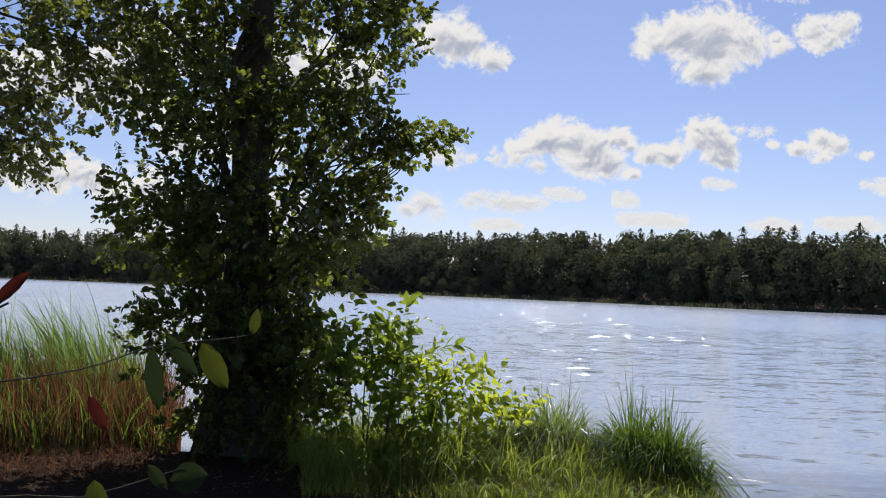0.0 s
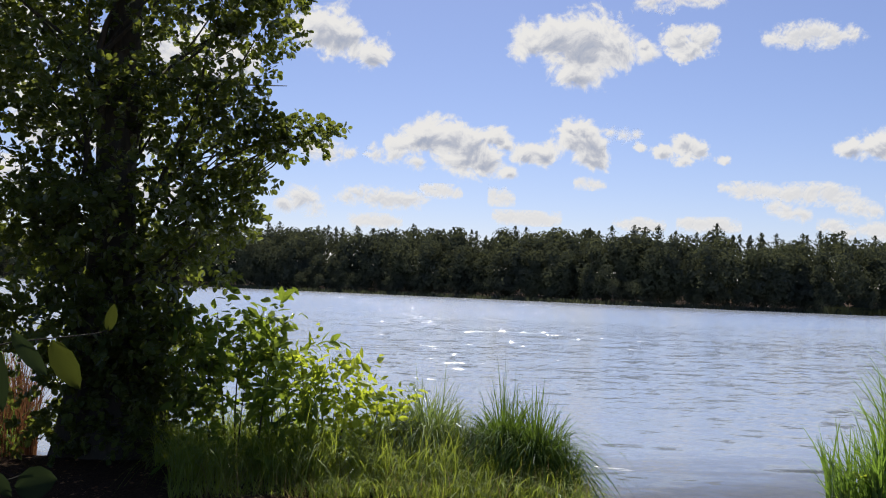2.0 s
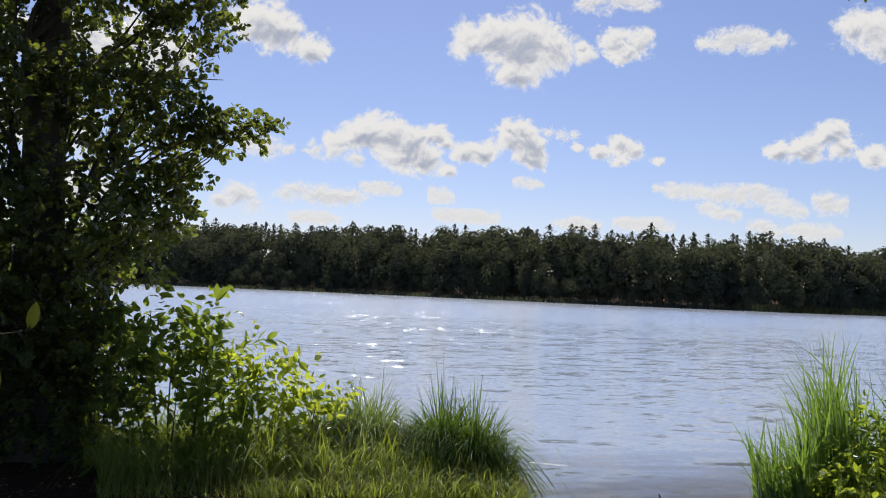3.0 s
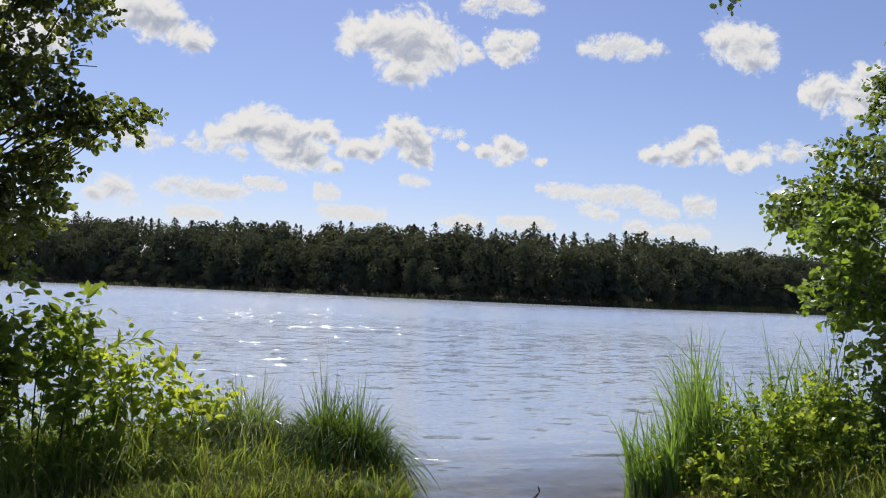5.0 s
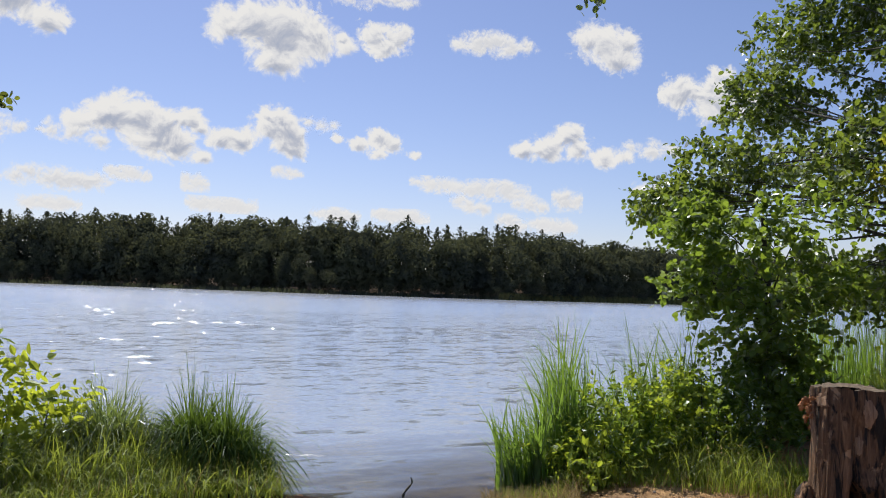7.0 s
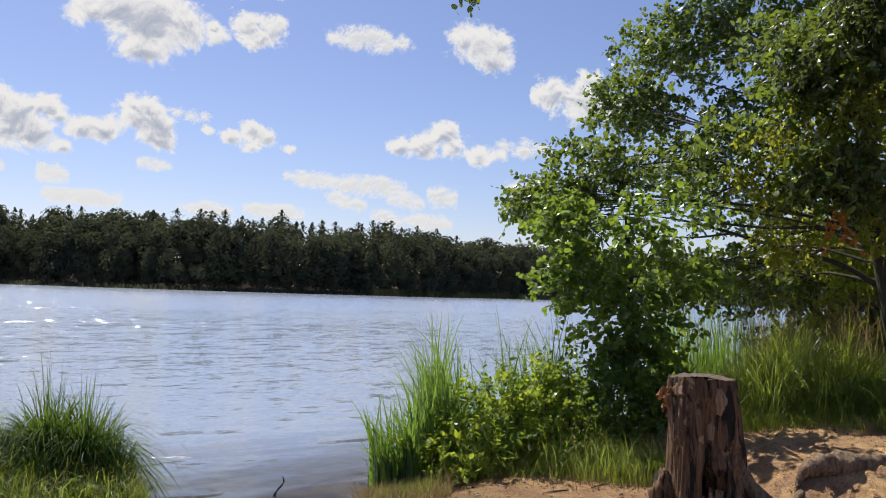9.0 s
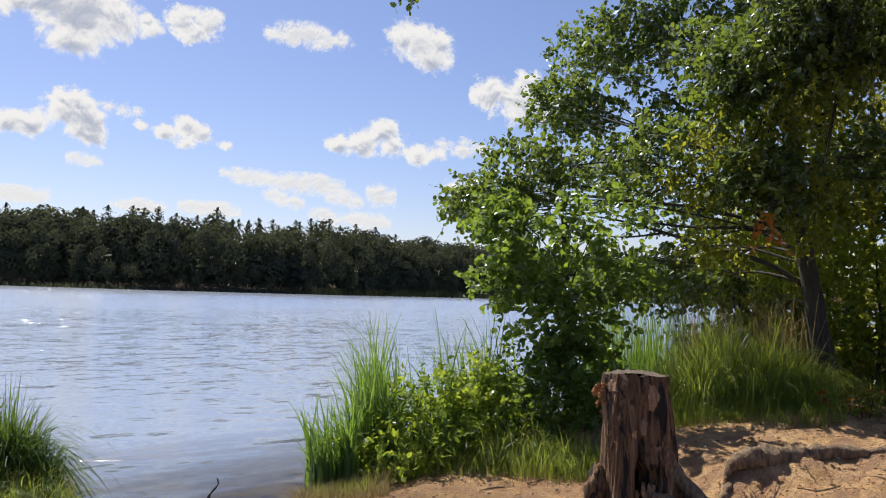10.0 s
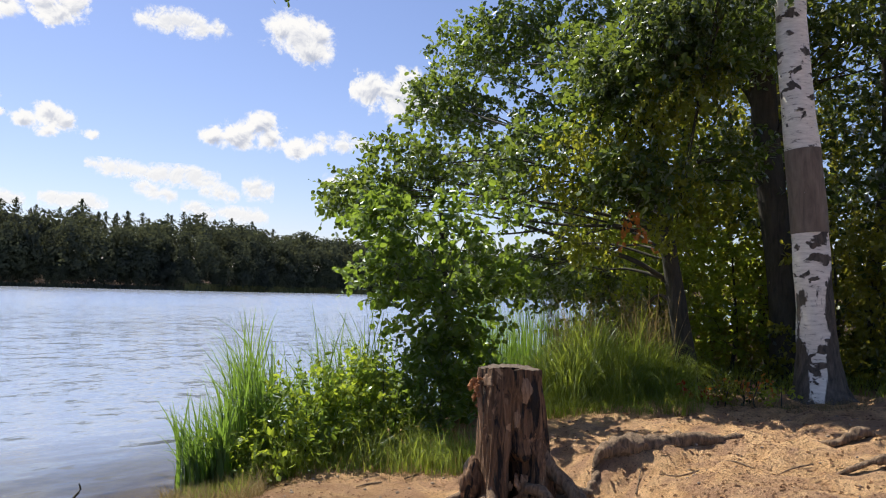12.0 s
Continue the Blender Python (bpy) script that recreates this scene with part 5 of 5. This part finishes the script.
for b, d, a, ln in [(64, 6.9, 20, 0.35), (66.5, 6.9, 100, 0.30), (70, 7.1, 60, 0.4), (73.5, 7.0, 150, 0.35), (49, 7.0, 10, 0.3), (46, 6.7, 170, 0.25), (57.2, 6.2, 5, 0.4), (53, 6.3, 165, 0.45)]:
    c = on_ground(b, d, 0.012)
    e = np.array([math.cos(radians(a)), math.sin(radians(a)), 0]) * ln / 2
    p0, p1 = c - e, c + e
    p0[2], p1[2] = ground_z(p0[0], p0[1]) + 0.012, ground_z(p1[0], p1[1]) + 0.012
    single("fallen_twig", tube(curve_points([p0, c + rng.normal(0, 0.02, 3) * [1, 1, 0.2], p1], 8), [0.007, 0.008, 0.003], 5, 0.1), ROOT_BARK, "thin dry twig lying on the sand", "twig", "fallen twigs", smooth=True)

single("fallen_twig", tube(curve_points([spot(27.0, 6.95, -0.25), spot(27.2, 6.95, -0.12), spot(27.7, 6.97, -0.05), spot(27.6, 6.98, 0.0)], 8), [0.012, 0.011, 0.008, 0.004], 6, 0.05), BARK_DARK, "dark twig sticking out of the shallow water", "twig", "fallen twigs", smooth=True)

# ---- autumn colour at the foot of the trees ----
ORANGE = leaf_material("withered_leaf", (0.30, 0.09, 0.02), (0.60, 0.24, 0.06), (0.75, 0.28, 0.05), 0.2, 3.0)
RED = leaf_material("red_leaf", (0.22, 0.03, 0.02), (0.45, 0.07, 0.03), (0.6, 0.07, 0.03), 0.2, 3.0)
lv, tw = sprays(spot(63.4, 9.4, 2.42), (0.17, 0.12, 0.16), 10, 0.07, spot(64, 10, 2.8), SMALL_LEAF, 7, 0.6)
wither = thing("withered_branch", spot(63.4, 9.4, 2.42), "broken alder branch with withered orange leaves", "branch")
stalk = part("stem", tube(curve_points([spot(64.6, 10.3, 3.0), spot(64.2, 9.9, 2.95), spot(63.4, 9.4, 2.5)], 8), [0.02, 0.015, 0.006], 5), BARK_DARK, wither)
part("foliage", lv, ORANGE, stalk, "withered orange leaves", smooth=False)
for b, d, z, k, mat in [(67.5, 9.2, 0.42, 10, RED), (69.5, 9.0, 0.46, 14, LEAF_BIRCH), (71.3, 8.9, 0.52, 5, ORANGE), (70.2, 9.1, 0.62, 3, ORANGE), (70.8, 9.2, 0.55, 12, LEAF_GREEN), (69.0, 9.3, 0.5, 12, LEAF_GREEN), (72.6, 9.0, 0.5, 14, LEAF_LIGHT), (68.4, 9.1, 0.45, 10, LEAF_LIGHT)]:
    p = spot(b, d, z)
    p[2] = max(z, ground_z(p[0], p[1]) + 0.14)
    shrub("seedling", "low seedling with leaves turning red and orange", p, [(p, (0.16, 0.14, 0.14), k)], 0.05, mat, SMALL_LEAF, group="autumn seedlings")

# ---- the sapling beside the camera ----
def broad_leaf(base, tip, normal, wide, curl=0.15):
    """One leaf with a rounded, finely toothed outline and a sunken midrib."""
    base, tip = np.asarray(base, float), np.asarray(tip, float)
    y = tip - base
    ln = np.linalg.norm(y)
    x = unit(np.cross(y, normal))
    z = unit(np.cross(x, y))
    v, f, k = [], [], 9
    for i in range(k):
        u = i / (k - 1)
        w = wide * math.sin(math.pi * min(u * 0.93 + 0.05, 1)) ** 0.75 * (1 + 0.06 * (i % 2)) if 0 < i < k - 1 else wide * 0.03
        bend = -curl * ln * u * u
        for side in (-1, -0.5, 0, 0.5, 1):
            v.append(base + y * u + x * w * side * 0.5 + z * (bend + abs(side) * wide * 0.16))
    for i in range(k - 1):
        for j in range(4):
            f.append((i * 5 + j, i * 5 + j + 1, i * 5 + j + 6, i * 5 + j + 5))
    return np.array(v), np.array(f)


LEAF_NEAR = leaf_material("yellow_green_leaf", (0.035, 0.045, 0.010), (0.060, 0.072, 0.014), (0.050, 0.060, 0.010), 0.05, 20.0)
RED_DARK = leaf_material("dark_red_leaf", (0.04, 0.010, 0.008), (0.075, 0.018, 0.012), (0.06, 0.012, 0.008), 0.1, 20.0)
LEAF_NEAR_DULL = leaf_material("dull_green_leaf", (0.022, 0.036, 0.015), (0.032, 0.048, 0.022), (0.02, 0.03, 0.01), 0.08, 20.0)


def near(b, el, d):
    return spot(b, d, EYE + d * math.tan(radians(el)))


foot = on_ground(-50, 0.85, -0.03)
sap = thing("sapling", foot, "thin sapling with a few yellowing leaves close to the path", "sapling")
part("stem", tube(curve_points([foot, spot(-48, 0.84, 0.6), spot(-44, 0.82, 1.15), near(-36, -7.5, 0.80)], 14), [0.007, 0.006, 0.005, 0.003], 6), BARK_DARK, sap)
twig_0 = part("twig", tube(curve_points([near(-36, -7.5, 0.80), near(-24, -6.0, 0.80), near(-19, -4.4, 0.80), near(-13.3, -3.6, 0.80), near(-12.7, -3.0, 0.80)], 16), [0.0010, 0.0007, 0.0006, 0.0005], 5), BARK_DARK, sap)
twig_1 = part("twig", tube(curve_points([spot(-46, 0.83, 0.9), near(-34, -16, 0.80), near(-22, -13.5, 0.80), near(-16.5, -12.0, 0.80)], 12), [0.0018, 0.001, 0.0006], 5), BARK_DARK, sap)
twig_2 = part("twig", tube(curve_points([near(-36, -7.5, 0.80), near(-31, -4, 0.80), near(-27.5, -1.8, 0.80)], 10), [0.0025, 0.002, 0.001], 5), BARK_DARK, sap)
for n, (b0, e0, b1, e1, wide, mat) in enumerate([(-12.75, -3.4, -12.45, -1.8, 0.010, LEAF_NEAR), (-15.9, -4.1, -14.3, -7.1, 0.021, LEAF_NEAR), (-18.2, -3.6, -16.2, -6.3, 0.014, LEAF_NEAR_DULL), (-19.0, -4.5, -18.6, -8.4, 0.017, LEAF_NEAR_DULL),
                                  (-17.4, -12.9, -15.2, -12.5, 0.028, LEAF_NEAR_DULL), (-18.9, -11.8, -17.7, -13.4, 0.012, LEAF_NEAR_DULL), (-22.0, -12.6, -21.6, -15.5, 0.02, LEAF_NEAR), (-28.2, -2.0, -26.6, 0.2, 0.014, RED_DARK), (-22.6, -7.5, -21.6, -9.6, 0.012, RED_DARK)]):
    part("leaf", broad_leaf(near(b0, e0, 0.80), near(b1, e1, 0.79), (rng.normal(0, 0.3), -1, 0.5), wide), mat, [twig_0, twig_0, twig_0, twig_0, twig_1, twig_1, twig_1, twig_2, twig_0][n])
